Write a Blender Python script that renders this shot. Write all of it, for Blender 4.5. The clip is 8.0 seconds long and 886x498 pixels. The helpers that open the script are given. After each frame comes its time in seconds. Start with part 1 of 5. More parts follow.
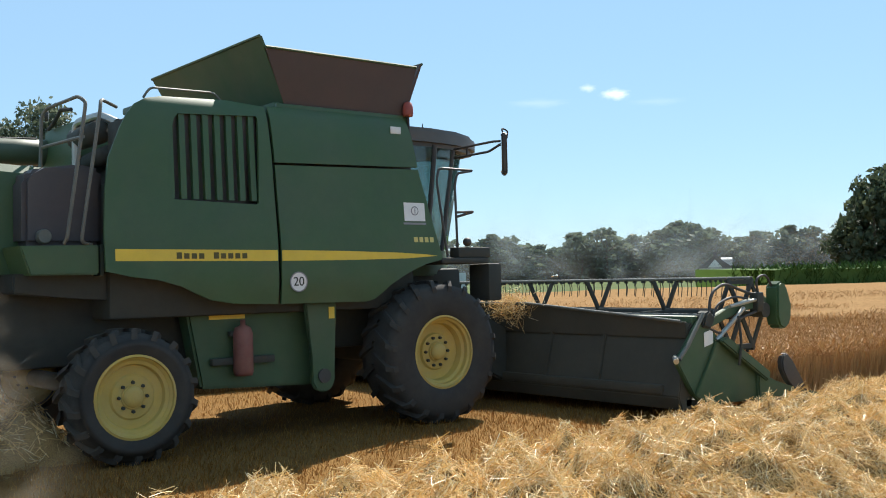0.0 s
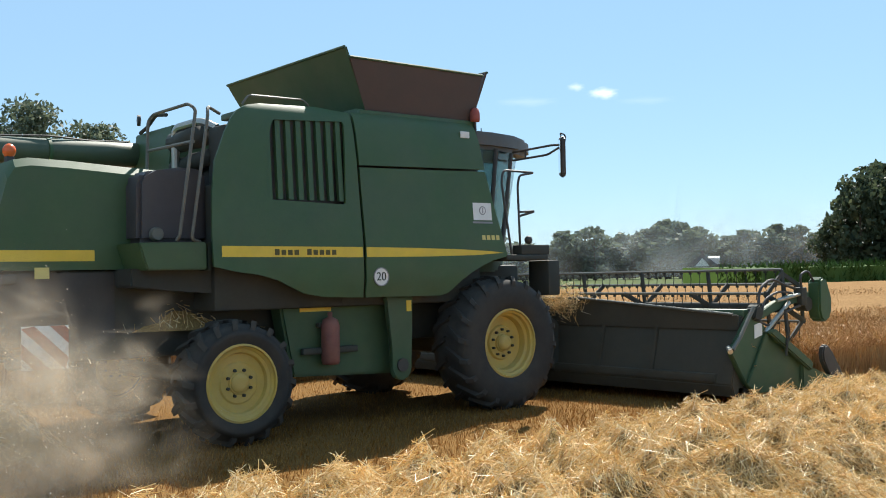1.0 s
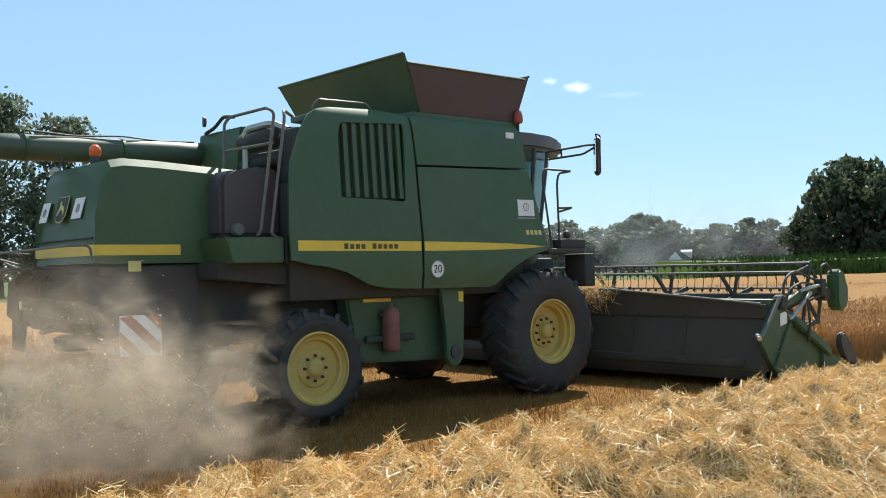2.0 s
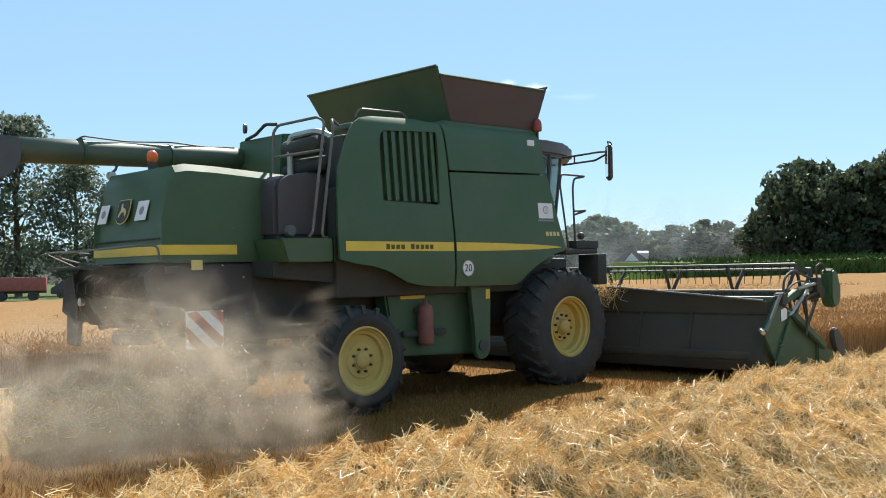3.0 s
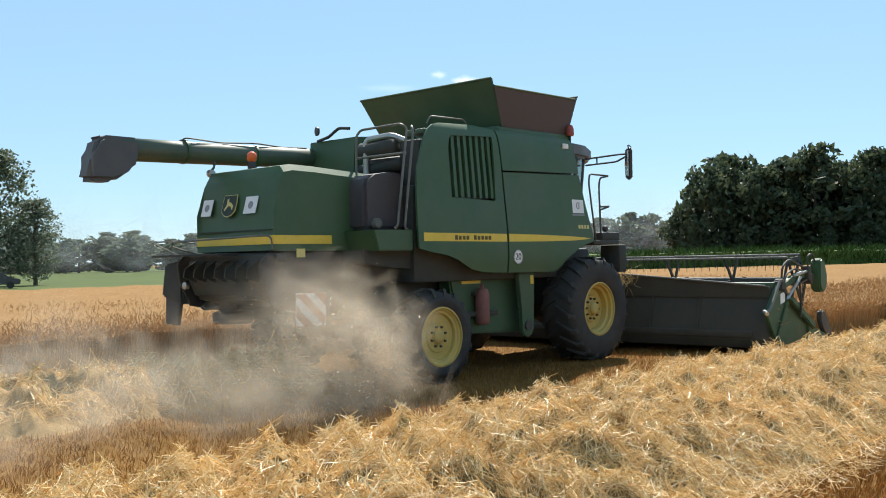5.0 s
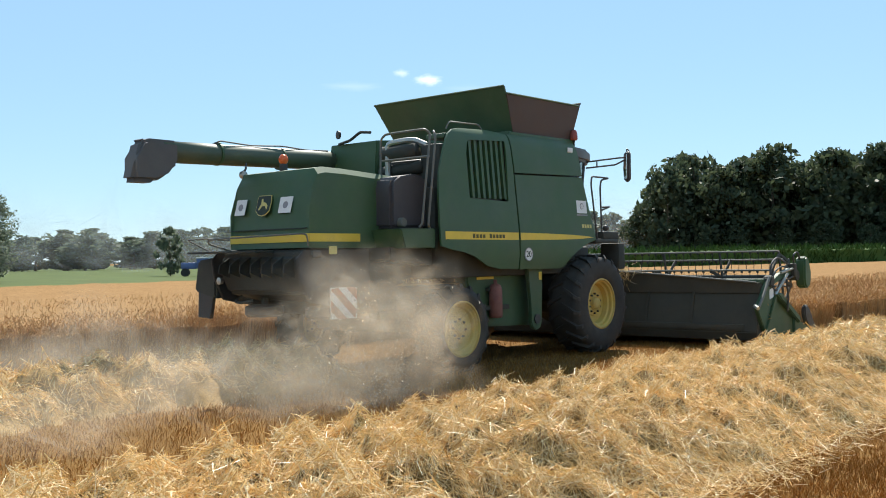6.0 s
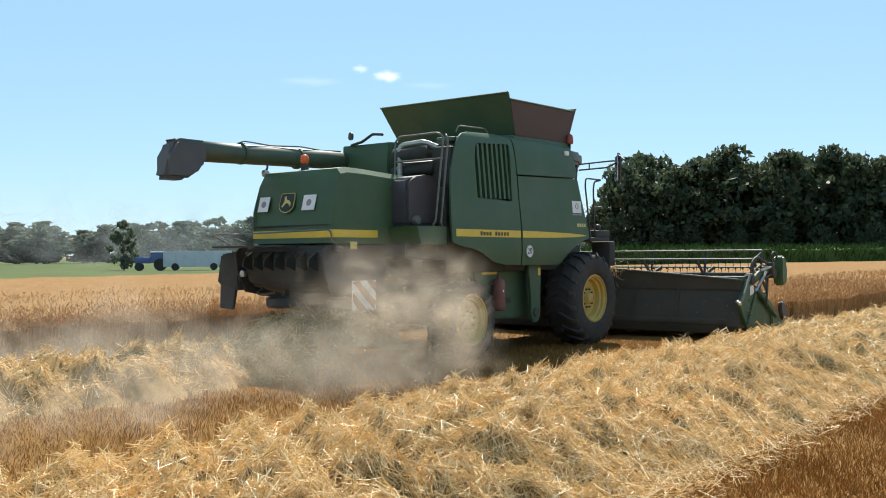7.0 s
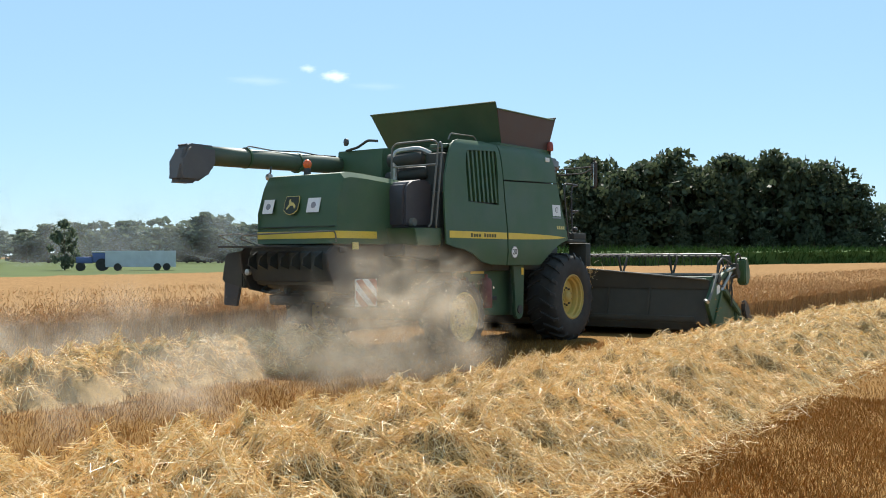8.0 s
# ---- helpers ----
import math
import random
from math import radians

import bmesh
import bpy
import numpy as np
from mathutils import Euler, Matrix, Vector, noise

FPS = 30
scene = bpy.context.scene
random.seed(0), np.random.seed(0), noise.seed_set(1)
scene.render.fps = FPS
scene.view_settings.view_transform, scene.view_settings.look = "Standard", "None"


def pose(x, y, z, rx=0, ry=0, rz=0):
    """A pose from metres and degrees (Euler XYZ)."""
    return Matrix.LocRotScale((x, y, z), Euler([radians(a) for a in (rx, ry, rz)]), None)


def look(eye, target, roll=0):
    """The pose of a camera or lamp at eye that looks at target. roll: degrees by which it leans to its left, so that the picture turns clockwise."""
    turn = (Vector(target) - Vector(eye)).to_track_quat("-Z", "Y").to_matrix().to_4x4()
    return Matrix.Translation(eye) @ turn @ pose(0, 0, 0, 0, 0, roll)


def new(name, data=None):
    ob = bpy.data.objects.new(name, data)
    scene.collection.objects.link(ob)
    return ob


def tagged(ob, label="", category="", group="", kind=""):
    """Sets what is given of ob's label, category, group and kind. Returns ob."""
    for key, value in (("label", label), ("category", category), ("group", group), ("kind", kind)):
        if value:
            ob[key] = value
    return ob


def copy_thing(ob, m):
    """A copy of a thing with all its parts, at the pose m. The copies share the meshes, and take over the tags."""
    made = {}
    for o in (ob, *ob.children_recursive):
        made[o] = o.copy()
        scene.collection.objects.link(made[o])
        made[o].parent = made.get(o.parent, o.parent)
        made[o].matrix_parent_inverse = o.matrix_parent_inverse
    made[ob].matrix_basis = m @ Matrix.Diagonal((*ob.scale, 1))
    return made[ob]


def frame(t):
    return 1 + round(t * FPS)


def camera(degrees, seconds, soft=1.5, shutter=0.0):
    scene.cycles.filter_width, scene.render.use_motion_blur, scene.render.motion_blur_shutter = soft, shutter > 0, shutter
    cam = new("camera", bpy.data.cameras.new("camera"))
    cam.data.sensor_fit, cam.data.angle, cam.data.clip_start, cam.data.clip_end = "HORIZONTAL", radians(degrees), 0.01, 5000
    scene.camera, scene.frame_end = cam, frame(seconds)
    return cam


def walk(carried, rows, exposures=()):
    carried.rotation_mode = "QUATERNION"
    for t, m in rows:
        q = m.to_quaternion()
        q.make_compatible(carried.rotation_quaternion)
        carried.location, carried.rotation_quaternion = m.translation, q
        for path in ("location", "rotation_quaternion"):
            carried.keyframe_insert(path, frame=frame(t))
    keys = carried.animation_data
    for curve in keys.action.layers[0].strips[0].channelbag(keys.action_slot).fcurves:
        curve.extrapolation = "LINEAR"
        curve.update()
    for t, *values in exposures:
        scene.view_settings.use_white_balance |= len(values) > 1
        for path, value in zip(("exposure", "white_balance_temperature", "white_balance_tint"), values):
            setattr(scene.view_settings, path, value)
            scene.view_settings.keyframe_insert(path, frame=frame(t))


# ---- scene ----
cam = camera(46.68, 8.0, soft=1.0)
PATH = [
    (0, pose(-0.000, -0.000, 1.821, 91.60, 1.25, -38.91)),
    (0.5, pose(0.010, 0.004, 1.815, 91.59, 1.09, -39.16)),
    (1, pose(0.041, 0.014, 1.805, 91.50, 1.19, -39.57)),
    (1.5, pose(0.056, 0.015, 1.808, 91.25, 1.24, -40.13)),
    (3, pose(0.097, 0.003, 1.803, 91.13, 1.27, -43.31)),
    (3.5, pose(0.129, 0.019, 1.796, 91.00, 1.14, -44.42)),
    (4, pose(0.159, 0.037, 1.788, 90.81, 1.19, -45.34)),
    (4.5, pose(0.145, 0.008, 1.792, 90.65, 1.13, -46.25)),
    (6, pose(0.226, 0.013, 1.783, 90.47, 1.03, -49.34)),
    (6.5, pose(0.259, 0.020, 1.781, 90.31, 0.70, -50.45)),
    (7, pose(0.285, 0.016, 1.779, 90.26, 0.50, -51.71)),
    (7.5, pose(0.315, 0.010, 1.779, 90.24, 0.54, -53.07)),
    (8, pose(0.347, 0.013, 1.768, 90.31, 0.27, -54.65)),
]
walk(cam, PATH)

# ---- world, sun ----
SUN_EL, SUN_AZ = 51.0, 57.0        # elevation; degrees clockwise from +y
world = bpy.data.worlds.new("sky")
scene.world = world
world.use_nodes = True
wn = world.node_tree.nodes
sky = wn.new("ShaderNodeTexSky")
sky.sky_type = "NISHITA"
sky.sun_disc = False
sky.sun_elevation, sky.sun_rotation = radians(SUN_EL), radians(SUN_AZ)
sky.air_density, sky.dust_density, sky.ozone_density = 1.0, 0.0, 3.0
wn["Background"].inputs["Strength"].default_value = 0.074


def sky_cloud(colour, az, el, wide, high, amount):
    """A small white fair-weather cloud in the sky, at a direction in degrees; its edge is broken up by noise."""
    wl = world.node_tree.links
    tc = wn.new("ShaderNodeTexCoord")
    a, e = radians(az), radians(el)
    mp = wn.new("ShaderNodeMapping")
    mp.vector_type = "TEXTURE"
    mp.inputs["Location"].default_value = (math.sin(a) * math.cos(e), math.cos(a) * math.cos(e), math.sin(e))
    mp.inputs["Rotation"].default_value = (0, 0, -a)
    mp.inputs["Scale"].default_value = (radians(wide), radians(wide), radians(high))
    wl.new(tc.outputs["Generated"], mp.inputs["Vector"])
    ln = wn.new("ShaderNodeVectorMath")
    ln.operation = "LENGTH"
    wl.new(mp.outputs["Vector"], ln.inputs[0])
    nz = wn.new("ShaderNodeTexNoise")
    nz.inputs["Scale"].default_value, nz.inputs["Detail"].default_value = 1.6, 5.0
    wl.new(mp.outputs["Vector"], nz.inputs["Vector"])
    ad = wn.new("ShaderNodeMath")
    ad.operation = "ADD"
    wl.new(ln.outputs["Value"], ad.inputs[0])
    wl.new(nz.outputs["Fac"], ad.inputs[1])
    mr = wn.new("ShaderNodeMapRange")
    mr.interpolation_type = "SMOOTHSTEP"
    for key, value in (("From Min", 1.45), ("From Max", 0.5), ("To Min", 0.0), ("To Max", amount)):
        mr.inputs[key].default_value = value
    wl.new(ad.outputs[0], mr.inputs["Value"])
    mx = wn.new("ShaderNodeMix")
    mx.data_type = "RGBA"
    wl.new(mr.outputs["Result"], mx.inputs[0])
    wl.new(colour, mx.inputs[6])
    mx.inputs[7].default_value = (11.0, 11.5, 11.5, 1)
    return mx.outputs[2]


tint = wn.new("ShaderNodeMix")
tint.data_type, tint.blend_type = "RGBA", "MULTIPLY"
tint.inputs[0].default_value = 1.0
tint.inputs[7].default_value = (0.92, 1.0, 1.09, 1)
world.node_tree.links.new(sky.outputs["Color"], tint.inputs[6])
# summer haze evens out the sky between zenith and horizon
haze = wn.new("ShaderNodeMix")
haze.data_type = "RGBA"
haze.inputs[0].default_value = 0.62
haze.inputs[7].default_value = (3.45, 5.6, 7.35, 1)
world.node_tree.links.new(tint.outputs[2], haze.inputs[6])
sky_colour = haze.outputs[2]
for az, el, wide, high, amount in ((48.7, 9.8, 1.0, 0.42, 0.75), (47.2, 10.2, 0.6, 0.3, 0.4), (44.5, 9.5, 2.2, 0.35, 0.12), (51.0, 9.3, 2.0, 0.3, 0.08)):
    sky_colour = sky_cloud(sky_colour, az, el, wide, high, amount)
world.node_tree.links.new(sky_colour, wn["Background"].inputs["Color"])
sun = new("sun", bpy.data.lights.new("sun", "SUN"))
sun.data.energy, sun.data.angle, sun.data.color = 5.0, radians(0.53), (1.0, 0.95, 0.86)
se, sa = radians(SUN_EL), radians(SUN_AZ)
sun.matrix_world = look((60 * math.cos(se) * math.sin(sa), 60 * math.cos(se) * math.cos(sa), 60 * math.sin(se)), (0, 0, 0))
scene.view_settings.exposure = 0.85
scene.cycles.transparent_max_bounces = 96      # the dust is many thin layers


# ---- materials ----
def nodes_of(name):
    m = bpy.data.materials.new(name)
    m.use_nodes = True
    return m, m.node_tree.nodes, m.node_tree.links, m.node_tree.nodes["Principled BSDF"]


def noise_node(n, l, scale, detail=4.0, coords="Object", rough=0.6):
    tc = n.new("ShaderNodeTexCoord")
    t = n.new("ShaderNodeTexNoise")
    t.inputs["Scale"].default_value, t.inputs["Detail"].default_value, t.inputs["Roughness"].default_value = scale, detail, rough
    l.new(tc.outputs[coords], t.inputs["Vector"])
    return t.outputs["Fac"]


def ramp(n, l, fac, stops):
    r = n.new("ShaderNodeValToRGB")
    e = r.color_ramp.elements
    while len(e) < len(stops):
        e.new(0.5)
    for k, (p, c) in zip(e, stops):
        k.position, k.color = p, (*c, 1)
    l.new(fac, r.inputs["Fac"])
    return r.outputs["Color"]


def mix(n, l, fac, a, b):
    m = n.new("ShaderNodeMix")
    m.data_type = "RGBA"
    for sock, value in ((m.inputs[0], fac), (m.inputs[6], a), (m.inputs[7], b)):
        if isinstance(value, (int, float)):
            sock.default_value = value
        elif isinstance(value, tuple):
            sock.default_value = (*value, 1)
        else:
            l.new(value, sock)
    return m.outputs[2]


def bump(n, l, p, fac, strength, dist=0.01):
    b = n.new("ShaderNodeBump")
    b.inputs["Strength"].default_value, b.inputs["Distance"].default_value = strength, dist
    l.new(fac, b.inputs["Height"])
    l.new(b.outputs["Normal"], p.inputs["Normal"])


DUST = (0.36, 0.29, 0.19)


def surface(name, rgb, rough=0.5, metal=0.0, var=0.15, scale=3.0, dust=0.0, grain=60.0, relief=0.08, coat=0.0):
    """A worn surface: its colour varies broadly and finely, dust lies in patches, fine relief."""
    m, n, l, p = nodes_of(name)
    lo, hi = tuple(c * (1 - var) for c in rgb), tuple(min(1, c * (1 + var)) for c in rgb)
    broad, fine = noise_node(n, l, scale), noise_node(n, l, grain, 3.0)
    col = ramp(n, l, broad, [(0.3, lo), (0.7, hi)])
    col = mix(n, l, 0.22, col, ramp(n, l, fine, [(0.3, lo), (0.75, hi)]))
    if dust:
        f = n.new("ShaderNodeMath")
        f.operation = "MULTIPLY"
        l.new(ramp(n, l, noise_node(n, l, scale * 0.6, 6.0, rough=0.7), [(0.3, (0.25,) * 3), (0.72, (1.0,) * 3)]), f.inputs[0])
        f.inputs[1].default_value = dust
        col = mix(n, l, f.outputs[0], col, DUST)
    l.new(col, p.inputs["Base Color"])
    p.inputs["Metallic"].default_value = metal
    l.new(ramp(n, l, broad, [(0.3, (rough * 0.85,) * 3), (0.7, (min(1, rough * 1.15),) * 3)]), p.inputs["Roughness"])
    p.inputs["Coat Weight"].default_value = coat
    bump(n, l, p, fine, relief)
    return m


def leafy(name, stops, translucent=0.3, rough=0.6, island=True, scale=2.0, spec=0.25, lumps=0.0):
    """Straw, grain and leaves: a colour for each stalk, light shining through."""
    m, n, l, p = nodes_of(name)
    g = n.new("ShaderNodeNewGeometry")
    col = ramp(n, l, g.outputs["Random Per Island"], stops) if island else ramp(n, l, noise_node(n, l, scale, 6.0), stops)
    broad = ramp(n, l, noise_node(n, l, 0.9, 3.0), [(0.3, (0.85,) * 3), (0.7, (1.0,) * 3)])
    mm = n.new("ShaderNodeMix")
    mm.data_type, mm.blend_type = "RGBA", "MULTIPLY"
    mm.inputs[0].default_value = 1.0
    l.new(col, mm.inputs[6])
    l.new(broad, mm.inputs[7])
    col = mm.outputs[2]
    l.new(col, p.inputs["Base Color"])
    p.inputs["Roughness"].default_value = rough
    p.inputs["Specular IOR Level"].default_value = spec
    if lumps:
        bump(n, l, p, noise_node(n, l, scale * 0.6, 5.0), lumps, 0.04)
    t = n.new("ShaderNodeBsdfTranslucent")
    l.new(col, t.inputs["Color"])
    s = n.new("ShaderNodeMixShader")
    s.inputs[0].default_value = translucent
    l.new(p.outputs[0], s.inputs[1])
    l.new(t.outputs[0], s.inputs[2])
    l.new(s.outputs[0], n["Material Output"].inputs["Surface"])
    return m


GREEN = surface("green_paint", (0.020, 0.074, 0.024), 0.52, var=0.18, scale=1.5, dust=0.11, coat=0.03)
GREEN_DUSTY = surface("dusty_green_paint", (0.020, 0.07, 0.028), 0.6, var=0.2, scale=2.0, dust=0.14)
YELLOW = surface("yellow_paint", (0.72, 0.50, 0.03), 0.45, var=0.1, scale=4.0, dust=0.2)
RIM_YELLOW = surface("dusty_yellow_rim_paint", (0.50, 0.35, 0.045), 0.65, var=0.14, scale=5.0, dust=0.5)
RUBBER = surface("tyre_rubber", (0.016, 0.016, 0.018), 0.85, var=0.25, scale=4.0, dust=0.10)
BLACK = surface("black_plastic", (0.025, 0.025, 0.03), 0.55, var=0.2, scale=3.0, dust=0.12)
TANK_PLASTIC = surface("dark_tank_plastic", (0.04, 0.035, 0.045), 0.5, var=0.15, scale=2.0, dust=0.1)
STEEL = surface("bare_steel", (0.42, 0.42, 0.40), 0.4, metal=0.8, var=0.2, scale=8.0, dust=0.25)
RAIL = surface("grey_rail_paint", (0.10, 0.105, 0.095), 0.5, var=0.2, scale=6.0, dust=0.15)
DARK_STEEL = surface("dark_worn_steel", (0.025, 0.028, 0.025), 0.78, metal=0.0, var=0.3, scale=4.0, dust=0.08)
PIPE_PAINT = surface("dusty_pipe_paint", (0.028, 0.062, 0.036), 0.5, var=0.2, scale=2.0, dust=0.22)
TABLE_SHEET = surface("dusty_table_sheet", (0.034, 0.031, 0.023), 0.8, var=0.35, scale=1.3, dust=0.13)
SPOUT_GREY = surface("weathered_spout_rubber", (0.075, 0.075, 0.08), 0.6, var=0.2, scale=3.0, dust=0.12)
BROWN = surface("brown_primed_sheet", (0.065, 0.036, 0.03), 0.6, var=0.25, scale=2.0, dust=0.06)
ROOF_GREY = surface("cab_roof_plastic", (0.06, 0.06, 0.065), 0.5, var=0.15, scale=2.0, dust=0.15)
WHITE = surface("white_sticker", (0.75, 0.75, 0.75), 0.5, var=0.06, scale=9.0, dust=0.12)
GREY_PRINT = surface("grey_print", (0.25, 0.24, 0.26), 0.6, var=0.1, scale=9.0)
LETTERING = surface("dark_olive_print", (0.085, 0.072, 0.018), 0.6, var=0.1, scale=9.0)
EXTINGUISHER_RED = surface("faded_extinguisher_red", (0.17, 0.03, 0.032), 0.6, var=0.25, scale=5.0, dust=0.3)
INK = surface("dark_print", (0.02, 0.03, 0.02), 0.6, var=0.1, scale=9.0)
RED = surface("red_paint", (0.30, 0.025, 0.025), 0.55, var=0.2, scale=5.0, dust=0.3)
ORANGE = surface("orange_lens", (0.75, 0.13, 0.03), 0.25, var=0.1, scale=9.0)
LOGO_YELLOW = surface("faded_yellow_print", (0.62, 0.52, 0.16), 0.5, var=0.1, scale=9.0, dust=0.2)
SOIL = leafy("stubble_soil", [(0.30, (0.075, 0.038, 0.012)), (0.48, (0.18, 0.095, 0.03)), (0.66, (0.30, 0.17, 0.056))], 0.0, 0.95, island=False, scale=55.0, spec=0.05, lumps=0.5)
STRAW = leafy("straw", [(0.0, (0.52, 0.29, 0.085)), (0.2, (0.87, 0.61, 0.25)), (0.7, (0.97, 0.76, 0.405)), (1.0, (1.0, 0.92, 0.68))], 0.30, 0.42, spec=0.35)
# packed bed darker than the straws: shade in the gaps is in its colour
SHADED_STRAW_BED = leafy("shaded_packed_straw", [(0.32, (0.10, 0.055, 0.018)), (0.50, (0.30, 0.19, 0.07)), (0.72, (0.52, 0.36, 0.15))], 0.0, 0.85, island=False, scale=95.0, lumps=0.3)
STUBBLE = leafy("stubble", [(0.0, (0.28, 0.13, 0.034)), (0.6, (0.42, 0.215, 0.058)), (1.0, (0.58, 0.35, 0.12))], 0.55, 0.8, spec=0.05)
WHEAT = leafy("ripe_wheat", [(0.0, (0.40, 0.235, 0.10)), (0.5, (0.55, 0.35, 0.165)), (1.0, (0.68, 0.48, 0.25))], 0.5, 0.6)
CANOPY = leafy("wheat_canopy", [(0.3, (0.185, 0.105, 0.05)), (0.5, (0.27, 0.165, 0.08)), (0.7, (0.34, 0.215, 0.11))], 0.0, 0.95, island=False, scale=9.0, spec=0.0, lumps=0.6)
LEAF = leafy("tree_leaves", [(0.0, (0.045, 0.062, 0.034)), (0.6, (0.070, 0.094, 0.050)), (1.0, (0.11, 0.13, 0.07))], 0.35, 0.6)
LEAF_PALE = leafy("silvery_leaves", [(0.0, (0.09, 0.115, 0.075)), (0.6, (0.14, 0.17, 0.11)), (1.0, (0.22, 0.25, 0.17))], 0.4, 0.5)
MAIZE = leafy("maize_leaves", [(0.0, (0.05, 0.095, 0.022)), (0.6, (0.085, 0.15, 0.035)), (1.0, (0.12, 0.20, 0.055))], 0.4, 0.7, spec=0.08)
GRASS = surface("meadow_grass", (0.085, 0.108, 0.042), 1.0, var=0.3, scale=0.15, grain=3.0, relief=0.5)
GRASS.node_tree.nodes["Principled BSDF"].inputs["Specular IOR Level"].default_value = 0.05
BARK = surface("bark", (0.10, 0.075, 0.05), 0.9, var=0.3, scale=3.0, relief=0.6)
CHAFF = leafy("chaff_dust", [(0.0, (0.62, 0.53, 0.41)), (0.7, (0.74, 0.66, 0.54)), (1.0, (0.86, 0.79, 0.66))], 0.5, 0.9)


def airborne(name, rgb, most, scale=4.5):
    """Dust and added haze in the air: thin wisps, thickest in their middle, broken up by noise."""
    m, n, l, p = nodes_of(name)
    body, through_light, both = n.new("ShaderNodeBsdfDiffuse"), n.new("ShaderNodeBsdfTranslucent"), n.new("ShaderNodeMixShader")
    for node in (body, through_light):
        node.inputs["Color"].default_value = (*rgb, 1)
    both.inputs[0].default_value = 0.5
    l.new(body.outputs[0], both.inputs[1])
    l.new(through_light.outputs[0], both.inputs[2])
    thick = n.new("ShaderNodeAttribute")
    thick.attribute_name = "thickness"
    patch = ramp(n, l, noise_node(n, l, scale, 5.0), [(0.34, (0.35,) * 3), (0.66, (1.0,) * 3)])
    a, c = n.new("ShaderNodeMath"), n.new("ShaderNodeMath")
    a.operation = c.operation = "MULTIPLY"
    soft = n.new("ShaderNodeMapRange")
    soft.interpolation_type = "SMOOTHSTEP"
    l.new(thick.outputs["Fac"], soft.inputs["Value"])
    l.new(soft.outputs["Result"], a.inputs[0])
    l.new(patch, a.inputs[1])
    l.new(a.outputs[0], c.inputs[0])
    c.inputs[1].default_value = most
    clear, out = n.new("ShaderNodeBsdfTransparent"), n.new("ShaderNodeMixShader")
    l.new(c.outputs[0], out.inputs[0])
    l.new(clear.outputs[0], out.inputs[1])
    l.new(both.outputs[0], out.inputs[2])
    l.new(out.outputs[0], n["Material Output"].inputs["Surface"])
    return m


PLUME = airborne("plume_dust", (0.72, 0.62, 0.485), 0.085, 2.6)
HAZE = airborne("haze_dust", (0.76, 0.66, 0.52), 0.085, 2.0)
# veil material for the haze added before the far woods
FAR_HAZE = airborne("added_far_haze", (0.60, 0.63, 0.64), 0.055, 0.05)
# distance haze is put into these paler, greyer leaf colours
LEAF_HAZED = leafy("haze_painted_leaves", [(0.0, (0.09, 0.115, 0.075)), (0.6, (0.12, 0.15, 0.10)), (1.0, (0.15, 0.18, 0.12))], 0.45, 0.6)
WALL = surface("light_render", (0.62, 0.6, 0.58), 0.8, var=0.08, scale=0.8)
ROOF = surface("weathered_roof_tiles", (0.14, 0.11, 0.11), 0.8, var=0.2, scale=1.0)
TRAILER = surface("pale_trailer_sheet", (0.55, 0.58, 0.62), 0.5, var=0.12, scale=0.8, dust=0.1)
BLUE = surface("blue_tractor_paint", (0.05, 0.10, 0.28), 0.4, var=0.1, scale=2.0, dust=0.15)
CAR_PAINT = surface("dark_car_paint", (0.03, 0.03, 0.04), 0.25, var=0.1, scale=2.0, dust=0.1)
GLASS, gn, gl, gp = nodes_of("cab_glass")
gp.inputs["Base Color"].default_value = (0.30, 0.42, 0.40, 1)
gp.inputs["Roughness"].default_value, gp.inputs["Transmission Weight"].default_value = 0.03, 0.9
MIRROR, gn, gl, gp = nodes_of("mirror_glass")
gp.inputs["Base Color"].default_value = (0.85, 0.87, 0.88, 1)
gp.inputs["Roughness"].default_value, gp.inputs["Metallic"].default_value = 0.03, 1.0


# ---- mesh helpers ----
def thing(name, label, category, group="", at=(0, 0, 0), kind=""):
    ob = tagged(new(name), label, category, group, kind)
    ob.matrix_basis = pose(*at)
    return ob


def part(name, bm, material, parent=None, label="", smooth=False, at=None):
    me = bpy.data.meshes.new(name)
    bmesh.ops.recalc_face_normals(bm, faces=bm.faces)
    for f in bm.faces:
        f.smooth = True
    for e in bm.edges:
        e.smooth = smooth or e.calc_face_angle(0) < 0.6
    bm.to_mesh(me)
    bm.free()
    me.materials.append(material)
    ob = new(name, me)
    if parent:
        ob.parent = parent
    if at is not None:
        ob.matrix_basis = at
    return tagged(ob, label)


def group_part(name, parent, at=None):
    ob = new(name)
    ob.parent = parent
    if at is not None:
        ob.matrix_basis = at
    return ob


def box(bm, c, size, bevel=0.0, m=None):
    r = bmesh.ops.create_cube(bm, size=1.0, matrix=Matrix.Translation(c) @ (m or Matrix()) @ Matrix.Diagonal((*size, 1)))
    if bevel:
        edges = list({e for v in r["verts"] for e in v.link_edges})
        bmesh.ops.bevel(bm, geom=edges, offset=bevel, segments=2, profile=0.5, affect="EDGES")
    return bm


def span(bm, lo, hi, bevel=0.0):
    return box(bm, [(a + b) / 2 for a, b in zip(lo, hi)], [b - a for a, b in zip(lo, hi)], bevel)


